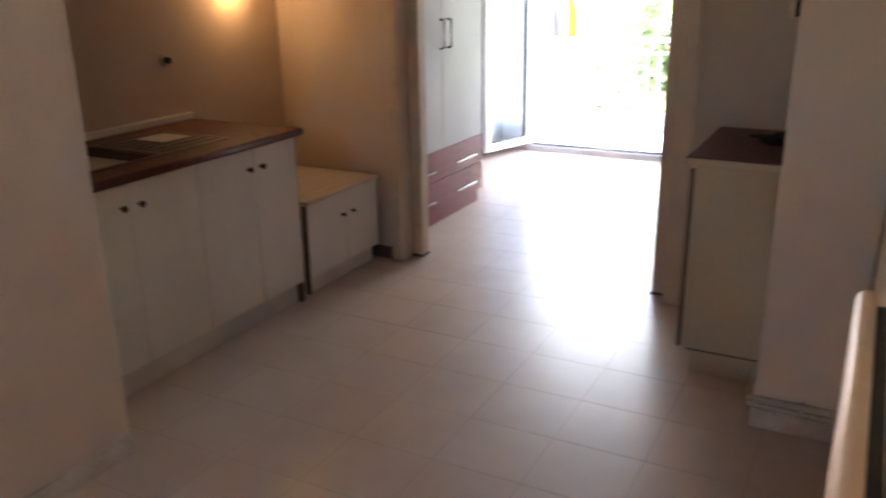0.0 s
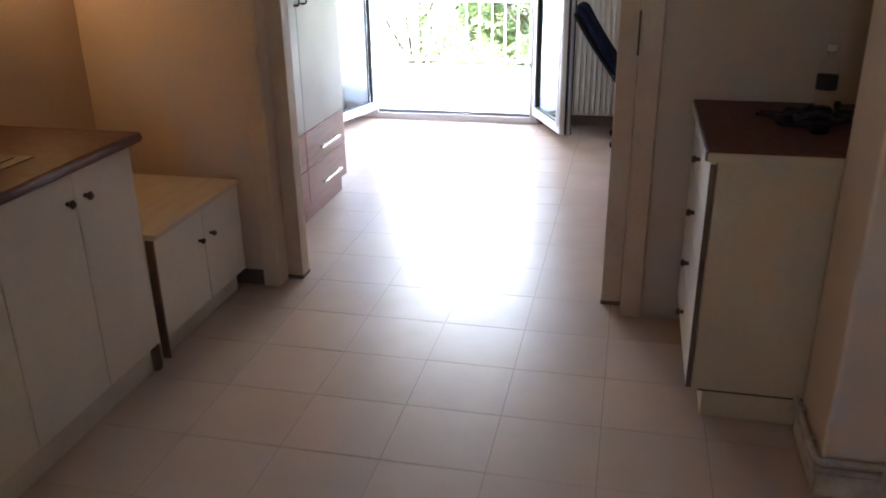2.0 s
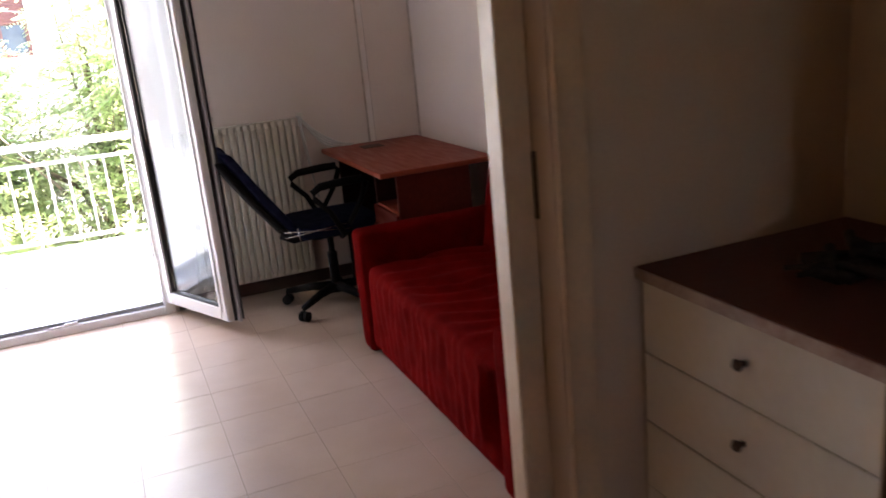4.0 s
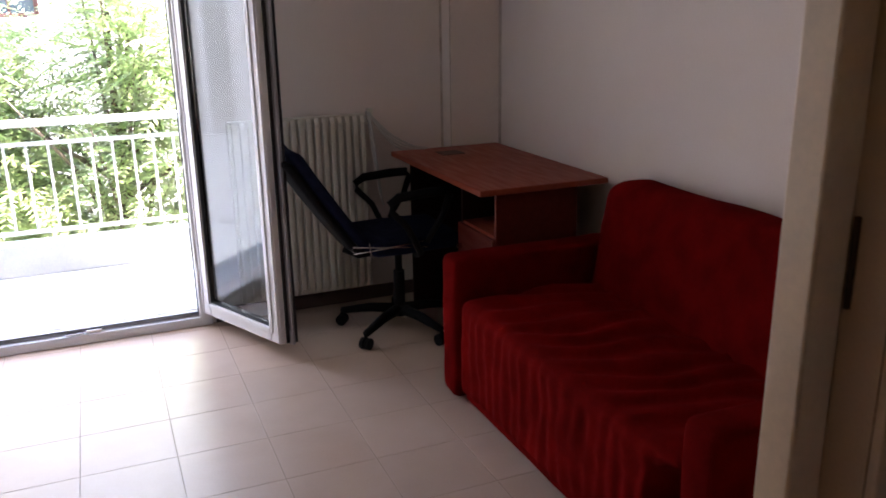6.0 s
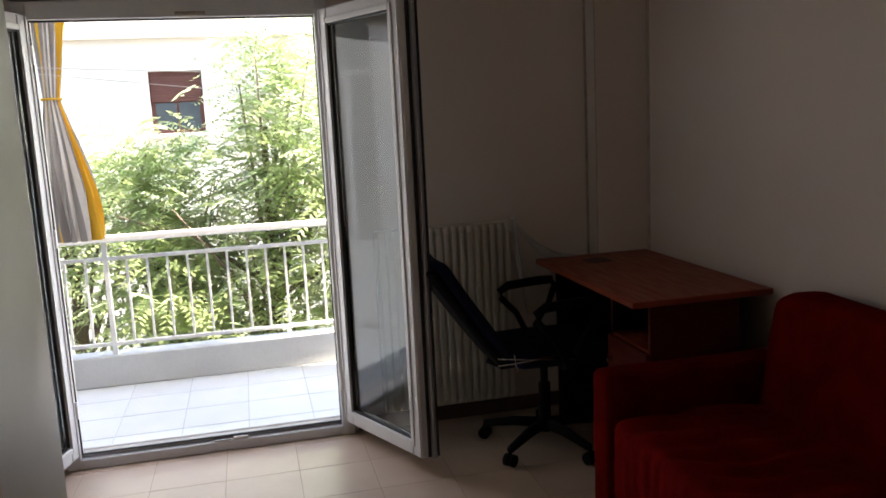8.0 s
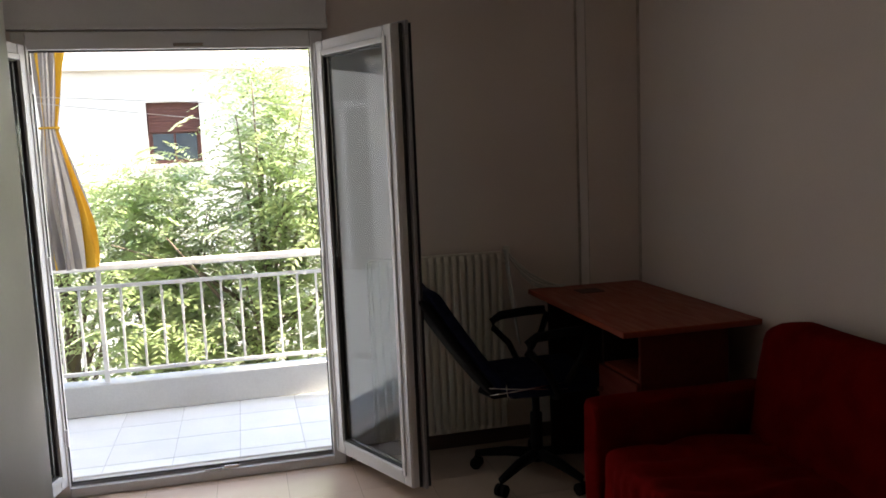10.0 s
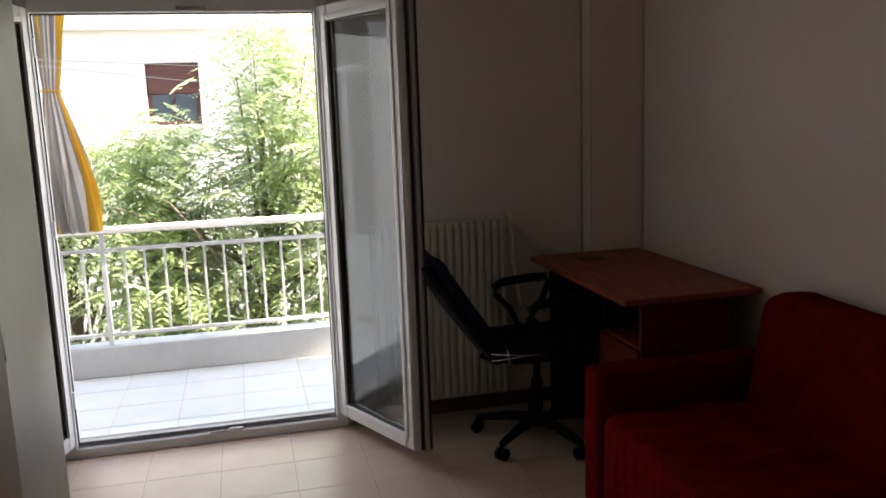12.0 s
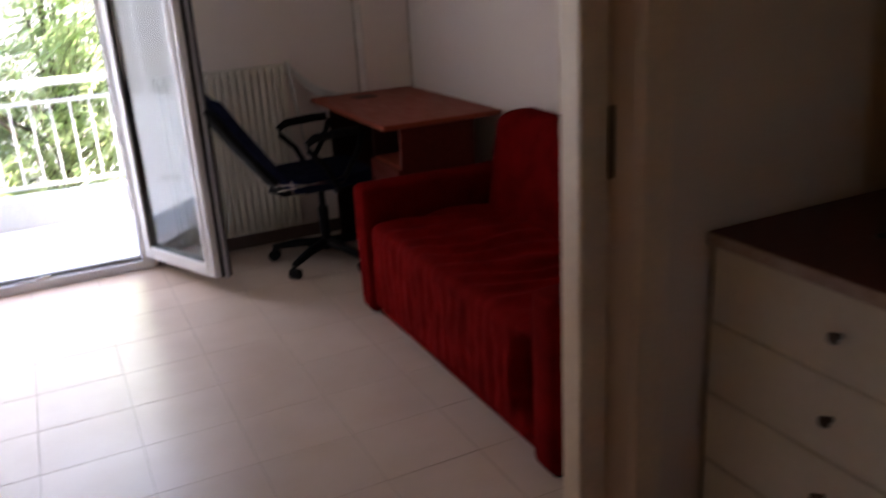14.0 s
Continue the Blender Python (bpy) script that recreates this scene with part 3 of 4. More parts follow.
# ---- office chair ----
def office_chair():
    e = thing("office_chair", "navy office chair with black arms on castors", "chair")
    cx, cy = 2.125, -0.475
    bm = bmesh.new()
    rod(bm, (cx, cy, 0.075), (cx, cy, 0.12), 0.045)
    for k in range(5):
        a = radians(-142 + 72 * k)
        p = Vector((cx + 0.30 * math.cos(a), cy + 0.30 * math.sin(a), 0.075))
        sweep(bm, [(cx, cy, 0.105), ((cx + p.x) / 2, (cy + p.y) / 2, 0.10), tuple(p)], [0.028, 0.024, 0.017], 8)
    part("base", bm, M_PLASTIC, e, smooth=True)
    for k in range(5):
        a = radians(-142 + 72 * k)
        p = Vector((cx + 0.30 * math.cos(a), cy + 0.30 * math.sin(a), 0))
        t = Vector((-math.sin(a), math.cos(a), 0))
        bm = bmesh.new()
        for s in (-1, 1):
            rod(bm, p + Vector((0, 0, 0.028)) + t * 0.006 * s, p + Vector((0, 0, 0.028)) + t * 0.024 * s, 0.028, None, 16)
        rod(bm, p + Vector((0, 0, 0.03)), p + Vector((0, 0, 0.08)), 0.008)
        part("castor", bm, M_PLASTIC, e)
    bm = bmesh.new()
    rod(bm, (cx, cy, 0.11), (cx, cy, 0.30), 0.028)
    rod(bm, (cx, cy, 0.29), (cx, cy, 0.44), 0.018)
    part("gas_column", bm, M_PLASTIC, e)
    bm = bmesh.new()
    soft(bm, cx - 0.20, cx + 0.25, cy - 0.23, cy + 0.23, 0.44, 0.515, 0.035, 12, 0.006, 6)
    part("seat", bm, M_NAVY, e, smooth=True)
    bm = bmesh.new()
    box(bm, cx - 0.11, cx + 0.12, cy - 0.08, cy + 0.08, 0.40, 0.44, 0.008)
    sweep(bm, [(cx - 0.08, cy, 0.42), (cx - 0.20, cy, 0.415), (cx - 0.25, cy, 0.44), (cx - 0.245, cy, 0.52)], [0.03, 0.03, 0.03, 0.025], 8)
    part("mechanism", bm, M_PLASTIC, e, smooth=True)

    def bend(w):
        t = (w.z - 0.47) / 0.46
        s = (w.y - cy) / 0.21
        return Vector((w.x - 0.31 * t - 0.012 * math.sin(t * 3.1) + 0.015 * s * s, w.y * 1.0 - (w.y - cy) * 0.22 * max(0, t - 0.6), w.z))
    bm = bmesh.new()
    soft(bm, cx - 0.240, cx - 0.178, cy - 0.21, cy + 0.21, 0.47, 0.945, 0.03, 14, 0.003, 6, bend)
    part("backrest", bm, M_NAVY, e, "navy fabric tilted backrest", True)
    bm = bmesh.new()
    soft(bm, cx - 0.285, cx - 0.2415, cy - 0.195, cy + 0.195, 0.455, 0.90, 0.02, 12, 0, 6, bend)
    part("back_shell", bm, M_PLASTIC, e, smooth=True)
    for s in (-1, 1):
        y = cy + s * 0.255
        bm = bmesh.new()
        sweep(bm, [(cx + 0.02, y - s * 0.06, 0.43), (cx + 0.02, y, 0.45), (cx - 0.04, y, 0.58), (cx - 0.115, y, 0.66), (cx - 0.12, y, 0.695),
                   (cx - 0.08, y, 0.72), (cx + 0.06, y, 0.73), (cx + 0.145, y, 0.73), (cx + 0.165, y, 0.71), (cx + 0.13, y, 0.62), (cx + 0.05, y, 0.50)],
              [0.016, 0.016, 0.015, 0.016, 0.018, 0.021, 0.022, 0.021, 0.017, 0.014, 0.013], 10)
        part("armrest", bm, M_PLASTIC, e, "black loop armrest", True)
    for za, zb, y in ((0.512, 0.478, cy - 0.250), (0.482, 0.512, cy - 0.256)):
        bm = bmesh.new()
        sweep(bm, [(cx - 0.29, y + 0.02, za), (cx - 0.16, y, za * 0.6 + zb * 0.4), (cx + 0.06, y, zb)], 0.0028, 6)
        part("lever_rod", bm, M_STEEL, e, "thin bright metal rod", True)
    bm = bmesh.new()
    sweep(bm, [(cx - 0.215, cy - 0.262, 0.455), (cx - 0.225, cy - 0.262, 0.53)], 0.003, 6)
    part("lever_rod", bm, M_STEEL, e, "thin bright metal rod", True)
    return e


office_chair()


# ---- radiator with hanging cords ----
def radiator(x0, x1, label):
    e = thing("radiator", label, "radiator")
    bm = bmesh.new()
    z0, z1, yb, yf = 0.10, 1.005, -0.055, -0.085
    n = int((x1 - x0) / 0.0375)
    w = (x1 - x0) / n
    prof = []
    for i in range(n):
        a = x0 + i * w
        prof += [(a, yb), (a + w * 0.30, yb), (a + w * 0.42, yf), (a + w * 0.88, yf)]
    prof.append((x1, yb))
    lo = [bm.verts.new((x, y, z0 + 0.03)) for x, y in prof]
    hi = [bm.verts.new((x, y, z1 - 0.03)) for x, y in prof]
    for i in range(len(prof) - 1):
        bm.faces.new((lo[i], lo[i + 1], hi[i + 1], hi[i]))
    for row, z in ((lo, z0), (hi, z1)):
        out = [bm.verts.new((x, yb - 0.012, z)) for x, y in prof]
        for i in range(len(prof) - 1):
            f = (row[i], row[i + 1], out[i + 1], out[i])
            bm.faces.new(f if z == z1 else f[::-1])
    part("front_panel", bm, M_RAD, e, "ribbed steel front panel")
    bx("rear_panel", (x0, x1, -0.040, -0.028, z0, z1), M_RAD, e, 0.004)
    bx("top_grille", (x0, x1, -0.066, -0.030, z1 + 0.001, z1 + 0.008), M_RAD, e, 0.002)
    bx("side_cover", (x0 - 0.004, x0 - 0.001, -0.075, -0.03, z0, z1), M_RAD, e, 0.001)
    bx("side_cover", (x1 + 0.001, x1 + 0.004, -0.075, -0.03, z0, z1), M_RAD, e, 0.001)
    for x in (x0 + 0.1, x1 - 0.1):
        bx("bracket", (x - 0.015, x + 0.015, -0.0275, -0.0005, z1 - 0.12, z1 - 0.04), M_RAD, e, 0.001)
        bx("bracket", (x - 0.015, x + 0.015, -0.0275, -0.0005, z0 + 0.04, z0 + 0.12), M_RAD, e, 0.001)
    bm = bmesh.new()
    rod(bm, (x1 + 0.004, -0.05, z1 - 0.045), (x1 + 0.05, -0.05, z1 - 0.045), 0.012)
    rod(bm, (x1 + 0.035, -0.05, z1 - 0.06), (x1 + 0.035, -0.05, z1 + 0.03), 0.017)
    part("valve", bm, M_RAD, e, "white thermostat valve", True)
    return e


radiator(1.44, 2.11, "cream enamelled ribbed panel radiator on the outer wall")
cords = thing("cord_bundle", "loose white cords hanging from radiator to desk", "cord")
for i in range(7):
    a = i / 6
    bm = bmesh.new()
    p0 = Vector((2.125 + 0.012 * a, -0.05 - 0.03 * a, 1.02))
    p1 = Vector((2.32 + 0.10 * (1 - a), -0.15, 0.828)) if i < 4 else Vector((2.15 + 0.03 * i / 6, -0.12, 0.62 - 0.04 * (i - 4)))
    pts = []
    for k in range(9):
        t = k / 8
        p = p0.lerp(p1, t)
        p.z -= (0.06 + 0.03 * math.sin(i * 2.1)) * math.sin(math.pi * t)
        p.y -= 0.012 * math.sin(math.pi * t * 2 + i)
        pts.append(p)
    sweep(bm, pts, 0.006, 6)
    part("cord", bm, M_CORD, cords, smooth=True)


# ---- kitchen: sink unit, low cabinet, drawer chest ----
def knob(parent, p, axis=(1, 0, 0), r=0.014):
    bm = bmesh.new()
    p, a = Vector(p), Vector(axis)
    rod(bm, p, p + a * 0.014, r * 0.5, None, 12)
    rod(bm, p + a * 0.013, p + a * 0.020, r * 0.7, r, 14)
    rod(bm, p + a * 0.0198, p + a * 0.027, r, r * 0.6, 14)
    return part("knob", bm, M_DKMETAL, parent, "dark bronze knob")


def sink_unit():
    e = thing("sink_cabinet", "white laminate kitchen base cabinet with dark knobs", "cabinet")
    ya, yb, xf = -5.355, -3.965, 0.352
    bx("body", (XL + 0.014, xf, ya, yb, 0.10, 0.842), M_CAB, e, 0.002)
    bx("plinth", (XL + 0.014, 0.345, ya, yb - 0.005, 0.0, 0.098), M_KICK, e, 0.002, "worn pale plinth board")
    edges = [ya, -4.975, -4.62, -4.27, yb]
    for i, (a, b) in enumerate(zip(edges, edges[1:])):
        d = bx("door", (xf + 0.002, xf + 0.020, a + 0.0015, b - 0.0015, 0.105, 0.840), M_CAB, e, 0.002)
        ky = b - 0.04 if i in (0, 2) else a + 0.045
        knob(d, (xf + 0.020, ky, 0.748))
    bx("corner_foot", (0.346, 0.368, yb - 0.03, yb - 0.001, 0.0, 0.099), M_CABEDGE, e, 0.002, "dark cabinet foot")
    return e


sink_unit()
wt = thing("worktop", "brown speckled laminate worktop with inset sink", "worktop")
bm = bmesh.new()
sx0, sx1, sy0, sy1 = -0.16, 0.25, -5.15, -4.70
x0, x1, y0, y1, z0, z1 = XL + 0.013, 0.400, -5.358, -3.950, 0.843, 0.878
ring(bm, (x0, x1, y0, y1), (sx0, sx1, sy0, sy1), z0, z1)
part("slab", bm, M_COUNTER, wt)
bm = bmesh.new()
rod(bm, (x1 - 0.002, y0, (z0 + z1) / 2), (x1 - 0.002, y1, (z0 + z1) / 2), 0.0178, None, 16)
part("rounded_edge", bm, M_COUNTER, wt, smooth=True)
bx("upstand", (x0, x0 + 0.018, y0, y1, z1 + 0.0005, z1 + 0.035), M_CAB, wt, 0.004, "white plastic upstand strip")
snk = thing("sink", "dull brown-grey inset sink with drainer", "sink")
bm = bmesh.new()
box(bm, sx0 + 0.001, sx0 + 0.012, sy0 + 0.001, sy1 - 0.001, 0.73, 0.8775)
box(bm, sx1 - 0.012, sx1 - 0.001, sy0 + 0.001, sy1 - 0.001, 0.73, 0.8775)
box(bm, sx0 + 0.012, sx1 - 0.012, sy0 + 0.001, sy0 + 0.012, 0.73, 0.8775)
box(bm, sx0 + 0.012, sx1 - 0.012, sy1 - 0.012, sy1 - 0.001, 0.73, 0.8775)
box(bm, sx0 + 0.001, sx1 - 0.001, sy0 + 0.001, sy1 - 0.001, 0.718, 0.7295)
part("bowl", bm, M_ALU, snk)
bm = bmesh.new()
ring(bm, (sx0 - 0.02, sx1 + 0.02, sy0 - 0.02, sy1 + 0.02), (sx0 + 0.004, sx1 - 0.004, sy0 + 0.004, sy1 - 0.004), 0.8785, 0.882)
part("rim", bm, M_ALU, snk)
bm = bmesh.new()
box(bm, sx0 - 0.02, sx1 + 0.02, sy1 + 0.021, -4.28, 0.8785, 0.881, 0.001)
drainer = part("drainer", bm, M_ALU, snk)
for i in range(7):
    xx = sx0 + 0.02 + i * 0.058
    bx("drainer_rib", (xx, xx + 0.02, sy1 + 0.05, -4.31, 0.8812, 0.885), M_ALU, drainer, 0.0015)
sheet = bx("paper_sheet", (-0.06, 0.10, -4.52, -4.36, 0.8855, 0.888), M_PAPER, None, 0.001)
tagged(sheet, "pale paper sheet lying on the drainer", "paper")


def low_cabinet():
    e = thing("low_cabinet", "low cream cabinet with two doors and knobs", "cabinet")
    ya, yb, xf = -3.925, -3.275, 0.362
    bx("body", (XL + 0.014, xf, ya, yb, 0.10, 0.483), M_CAB, e, 0.002)
    bx("plinth", (XL + 0.014, 0.335, ya + 0.004, yb - 0.004, 0.0, 0.098), M_KICK, e, 0.002, "worn plinth board")
    bx("top", (XL + 0.014, 0.393, ya - 0.004, yb + 0.004, 0.485, 0.505), M_TOPCREAM, e, 0.003, "cream wooden top")
    bx("edge_strip", (xf - 0.01, xf + 0.021, ya - 0.010, ya - 0.001, 0.02, 0.483), M_CABEDGE, e, 0.002, "exposed dark board edge")
    mid = (ya + yb) / 2 + 0.015
    for a, b, ky in ((ya, mid, mid - 0.045), (mid, yb, mid + 0.045)):
        d = bx("door", (xf + 0.002, xf + 0.019, a + 0.0015, b - 0.0015, 0.103, 0.482), M_CAB, e, 0.002)
        knob(d, (xf + 0.019, ky, 0.368), r=0.012)
    return e


low_cabinet()


def drawer_chest():
    e = thing("drawer_chest", "white four-drawer kitchen chest with brown top", "chest")
    xf, ya, yb = 2.222, -3.90, -3.225
    bx("body", (xf, 2.860, ya, yb, 0.10, 0.858), M_CHEST, e, 0.002, "yellowed cream side panel")
    bx("plinth", (xf + 0.035, 2.860, ya + 0.006, yb - 0.002, 0.0, 0.092), M_CHEST, e, 0.002, "pale plinth board")
    # black filler paints the shade between plinth and body
    bx("plinth_gap_shade", (xf + 0.02, 2.859, ya + 0.004, yb - 0.004, 0.0925, 0.0995), M_GASKET, e, 0.0)
    zs = [0.112, 0.300, 0.485, 0.670, 0.856]
    for a, b in zip(zs, zs[1:]):
        d = bx("drawer", (xf - 0.020, xf - 0.002, ya + 0.001, yb - 0.003, a + 0.002, b - 0.002), M_CAB, e, 0.003)
        knob(d, (xf - 0.020, (ya + yb) / 2 - 0.008, (a + b) / 2 + 0.004), (-1, 0, 0))
    bx("edge_strip", (xf - 0.0195, xf - 0.003, ya - 0.004, ya, 0.105, 0.846), M_CABEDGE, e, 0.001, "brown edging")
    bx("top", (2.188, 2.862, -3.93, -3.222, 0.860, 0.893), M_COUNTER, e, 0.004, "brown laminate top")
    bx("end_band", (2.190, 2.861, -3.9335, -3.9305, 0.862, 0.889), M_CHEST, e, 0.001, "cream edge band of top")
    bx("top_edge", (2.183, 2.1875, -3.929, -3.223, 0.862, 0.891), M_TOPEDGE, e, 0.001, "worn brown edge strip")
    return e


drawer_chest()
heap = thing("tool_heap", "small heap of dark tools on chest", "tools")
rng = random.Random(4)
for i in range(14):
    a = rng.uniform(0, 6.28)
    c = Vector((2.50 + rng.uniform(-0.10, 0.12), -3.55 + rng.uniform(-0.06, 0.06), 0.912 + rng.uniform(0, 0.022)))
    d = Vector((math.cos(a), math.sin(a), rng.uniform(-0.08, 0.1))) * rng.uniform(0.04, 0.09)
    bm = bmesh.new()
    rod(bm, c - d, c + d, rng.uniform(0.008, 0.014), 0.006, 8)
    rod(bm, c - d * 1.2, c - d * 0.7, 0.013, 0.011, 8)
    part("tool", bm, M_DARKTHING, heap, "", True)
bx("rag", (2.42, 2.58, -3.60, -3.50, 0.8935, 0.912), M_DARKTHING, heap, 0.008, "dark crumpled rag", 3)
def lathe(bm, x, y, prof, seg=24):
    rings = [[bm.verts.new((x + r * math.cos(2 * math.pi * k / seg), y + r * math.sin(2 * math.pi * k / seg), z)) for k in range(seg)] for r, z in prof]
    for a, b in zip(rings, rings[1:]):
        for k in range(seg):
            bm.faces.new((a[k], a[(k + 1) % seg], b[(k + 1) % seg], b[k]))
    bm.faces.new(rings[0][::-1])
    bm.faces.new(rings[-1])


bottle = thing("bottle", "clear plastic bottle with dark label on chest", "bottle")
bm = bmesh.new()
lathe(bm, 2.53, -3.66, [(0.026, 0.8935), (0.029, 0.898), (0.029, 1.075), (0.025, 1.095), (0.014, 1.118), (0.011, 1.125), (0.011, 1.14)])
part("body", bm, M_CLEAR, bottle, "clear plastic body", True)
bm = bmesh.new()
lathe(bm, 2.53, -3.66, [(0.0293, 1.026), (0.0298, 1.027), (0.0298, 1.066), (0.0293, 1.067)])
part("label", bm, M_DARKTHING, bottle, "dark wraparound label", True)
bm = bmesh.new()
lathe(bm, 2.53, -3.66, [(0.0125, 1.138), (0.013, 1.141), (0.013, 1.153), (0.012, 1.155)])
part("cap", bm, M_CAB, bottle, "", True)
ws = thing("wall_tap_plug", "dark round wall outlet above worktop", "wall outlet")
bm = bmesh.new()
rod(bm, (XL + 0.013, -4.085, 1.18), (XL + 0.020, -4.085, 1.18), 0.03, None, 20)
part("rosette", bm, M_KICK, ws)
bm = bmesh.new()
rod(bm, (XL + 0.0205, -4.085, 1.18), (XL + 0.045, -4.085, 1.18), 0.017, 0.014, 16)
part("stub", bm, M_DKMETAL, ws)

# upper cabinet and its lamp
uc = thing("wall_cabinet", "dark upper kitchen wall cabinet", "cabinet")
bx("body", (XL + 0.014, 0.0, -4.15, -3.23, 1.60, 2.25), M_CABEDGE, uc, 0.003)
bx("door", (0.002, 0.02, -4.148, -3.692, 1.602, 2.248), M_CABEDGE, uc, 0.003)
bx("door", (0.002, 0.02, -3.688, -3.232, 1.602, 2.248), M_CABEDGE, uc, 0.003)
lamp = thing("cabinet_lamp", "small lit warm bulb under wall cabinet", "lamp")
bm = bmesh.new()
rod(bm, (-0.22, -3.6, 1.545), (-0.22, -3.6, 1.599), 0.022)
part("socket", bm, M_CAB, lamp)
bm = bmesh.new()
bmesh.ops.create_uvsphere(bm, u_segments=16, v_segments=10, radius=0.028, matrix=Matrix.Translation((-0.22, -3.6, 1.525)))
part("bulb", bm, M_BULB, lamp, "glowing warm bulb", True)

# ---- hall: folded table and hook on the side wall ----
ft = thing("folding_table", "folded white table leaning against hall wall", "table")
bx("half_top", (2.806, 2.819, -6.80, -6.46, 0.0, 1.352), M_TRIM, ft, 0.006, "cream half top", 3)
bx("half_top", (2.827, 2.842, -6.80, -6.46, 0.0, 1.349), M_TRIM, ft, 0.006, "cream half top", 3)
# black sheet stands for the dark gap between the two half tops
bx("slab_gap_shade", (2.8195, 2.8265, -6.79, -6.468, 0.02, 1.343), M_GASKET, ft, 0.0)
bx("folded_leg", (2.8425, 2.853, -6.79, -6.47, 0.02, 1.343), M_CABEDGE, ft, 0.002, "dark brown folded leg frame")
bm = bmesh.new()
rod(bm, (2.848, -6.456, 1.25), (2.848, -6.469, 1.25), 0.004)
part("bolt", bm, M_STEEL, ft)
hk = thing("wall_hook", "worn metal coat hook on hall wall", "hook")
bx("plate", (2.862, 2.8675, -6.435, -6.415, 1.42, 1.50), M_DKMETAL, hk, 0.002)
bm = bmesh.new()
sweep(bm, [(2.862, -6.425, 1.47), (2.852, -6.425, 1.455), (2.847, -6.425, 1.435), (2.850, -6.425, 1.42), (2.858, -6.425, 1.417)], 0.0035, 8)
part("hook", bm, M_STEEL, hk, smooth=True)

sw = thing("wall_switch", "small cream switch box on side of column", "switch")
bx("plate", (2.522, 2.534, -4.222, -4.145, 1.412, 1.508), M_CHEST, sw, 0.003, "cream cover plate")
bx("back_box", (2.5345, 2.5495, -4.215, -4.152, 1.417, 1.503), M_GASKET, sw, 0.001, "dark back box")
bx("rocker", (2.5175, 2.5215, -4.205, -4.162, 1.435, 1.485), M_CAB, sw, 0.001)

# ---- balcony ----
bm = bmesh.new()
box(bm, -0.64, -0.54, 0.252, 0.84, 0.0, 2.98)
box(bm, -0.64, -0.54, 0.84, 1.255, 0.0, 0.665)
tagged(part("wall_balcony_end", bm, M_PARAPETW), "white rendered end wall of balcony with lowered corner", "wall", "", "structure")
dv = thing("balcony_divider", "grey glazed balcony divider in white frame on low wall", "divider")
bx("pane", (-0.60, -0.585, 0.842, 1.053, 0.667, 1.855), M_FROST, dv, 0.001, "grey frosted pane")
# pane above the transom is added; its grey stands for a shaded soffit
bx("pane", (-0.60, -0.585, 0.842, 1.24, 1.906, 2.60), M_FROST, dv, 0.001, "grey frosted pane")
bx("pane", (-0.60, -0.585, 1.102, 1.24, 0.667, 1.855), M_FROST, dv, 0.001, "grey frosted pane")
bx("post", (-0.615, -0.57, 1.055, 1.10, 0.666, 1.855), M_PVC, dv, 0.004)
bx("transom", (-0.615, -0.57, 0.842, 1.24, 1.857, 1.904), M_PVC, dv, 0.004)
dr = thing("drain_grille", "small dark drain grille at foot of balcony wall", "grille")
bx("frame", (-0.5395, -0.534, 0.87, 1.05, 0.001, 0.055), M_PVCG, dr, 0.001)
for k in range(5):
    bx("slat", (-0.5335, -0.530, 0.878 + 0.034 * k, 0.902 + 0.034 * k, 0.008, 0.048), M_GASKET, dr, 0.0)
structure("balcony_slab", (-3, 6, 0.25, 1.44, -0.22, -0.003), M_BGROUT, "concrete balcony slab below tiles", "balcony")
structure("parapet", (-3, 6, 1.262, 1.42, -0.002, 0.19), M_PARAPET, "low grey rendered balcony upstand", "parapet", 0.008)
rl = thing("balcony_railing", "white painted steel balcony railing with upright bars", "railing")
bx("handrail", (-3, 6, 1.285, 1.355, 0.888, 0.928), M_RAIL, rl, 0.008)
bx("middle_rail", (-3, 6, 1.308, 1.332, 0.775, 0.798), M_RAIL, rl, 0.003)
bx("bottom_rail", (-3, 6, 1.308, 1.332, 0.243, 0.266), M_RAIL, rl, 0.003)
bar0 = bx("bar", (-0.007, 0.007, 1.313, 1.327, 0.268, 0.775), M_RAIL, rl, 0.002)
post0 = bx("post", (-0.014, 0.014, 1.306, 1.334, 0.185, 0.886), M_RAIL, rl, 0.003)
bar_me, post_me = bar0.data, post0.data
bpy.data.objects.remove(bar0), bpy.data.objects.remove(post0)
for k in range(-22, 46):
    o = new("post" if k % 13 == 0 else "bar", post_me if k % 13 == 0 else bar_me)
    o.location.x = -0.018 + 0.119 * k
    o.parent = rl


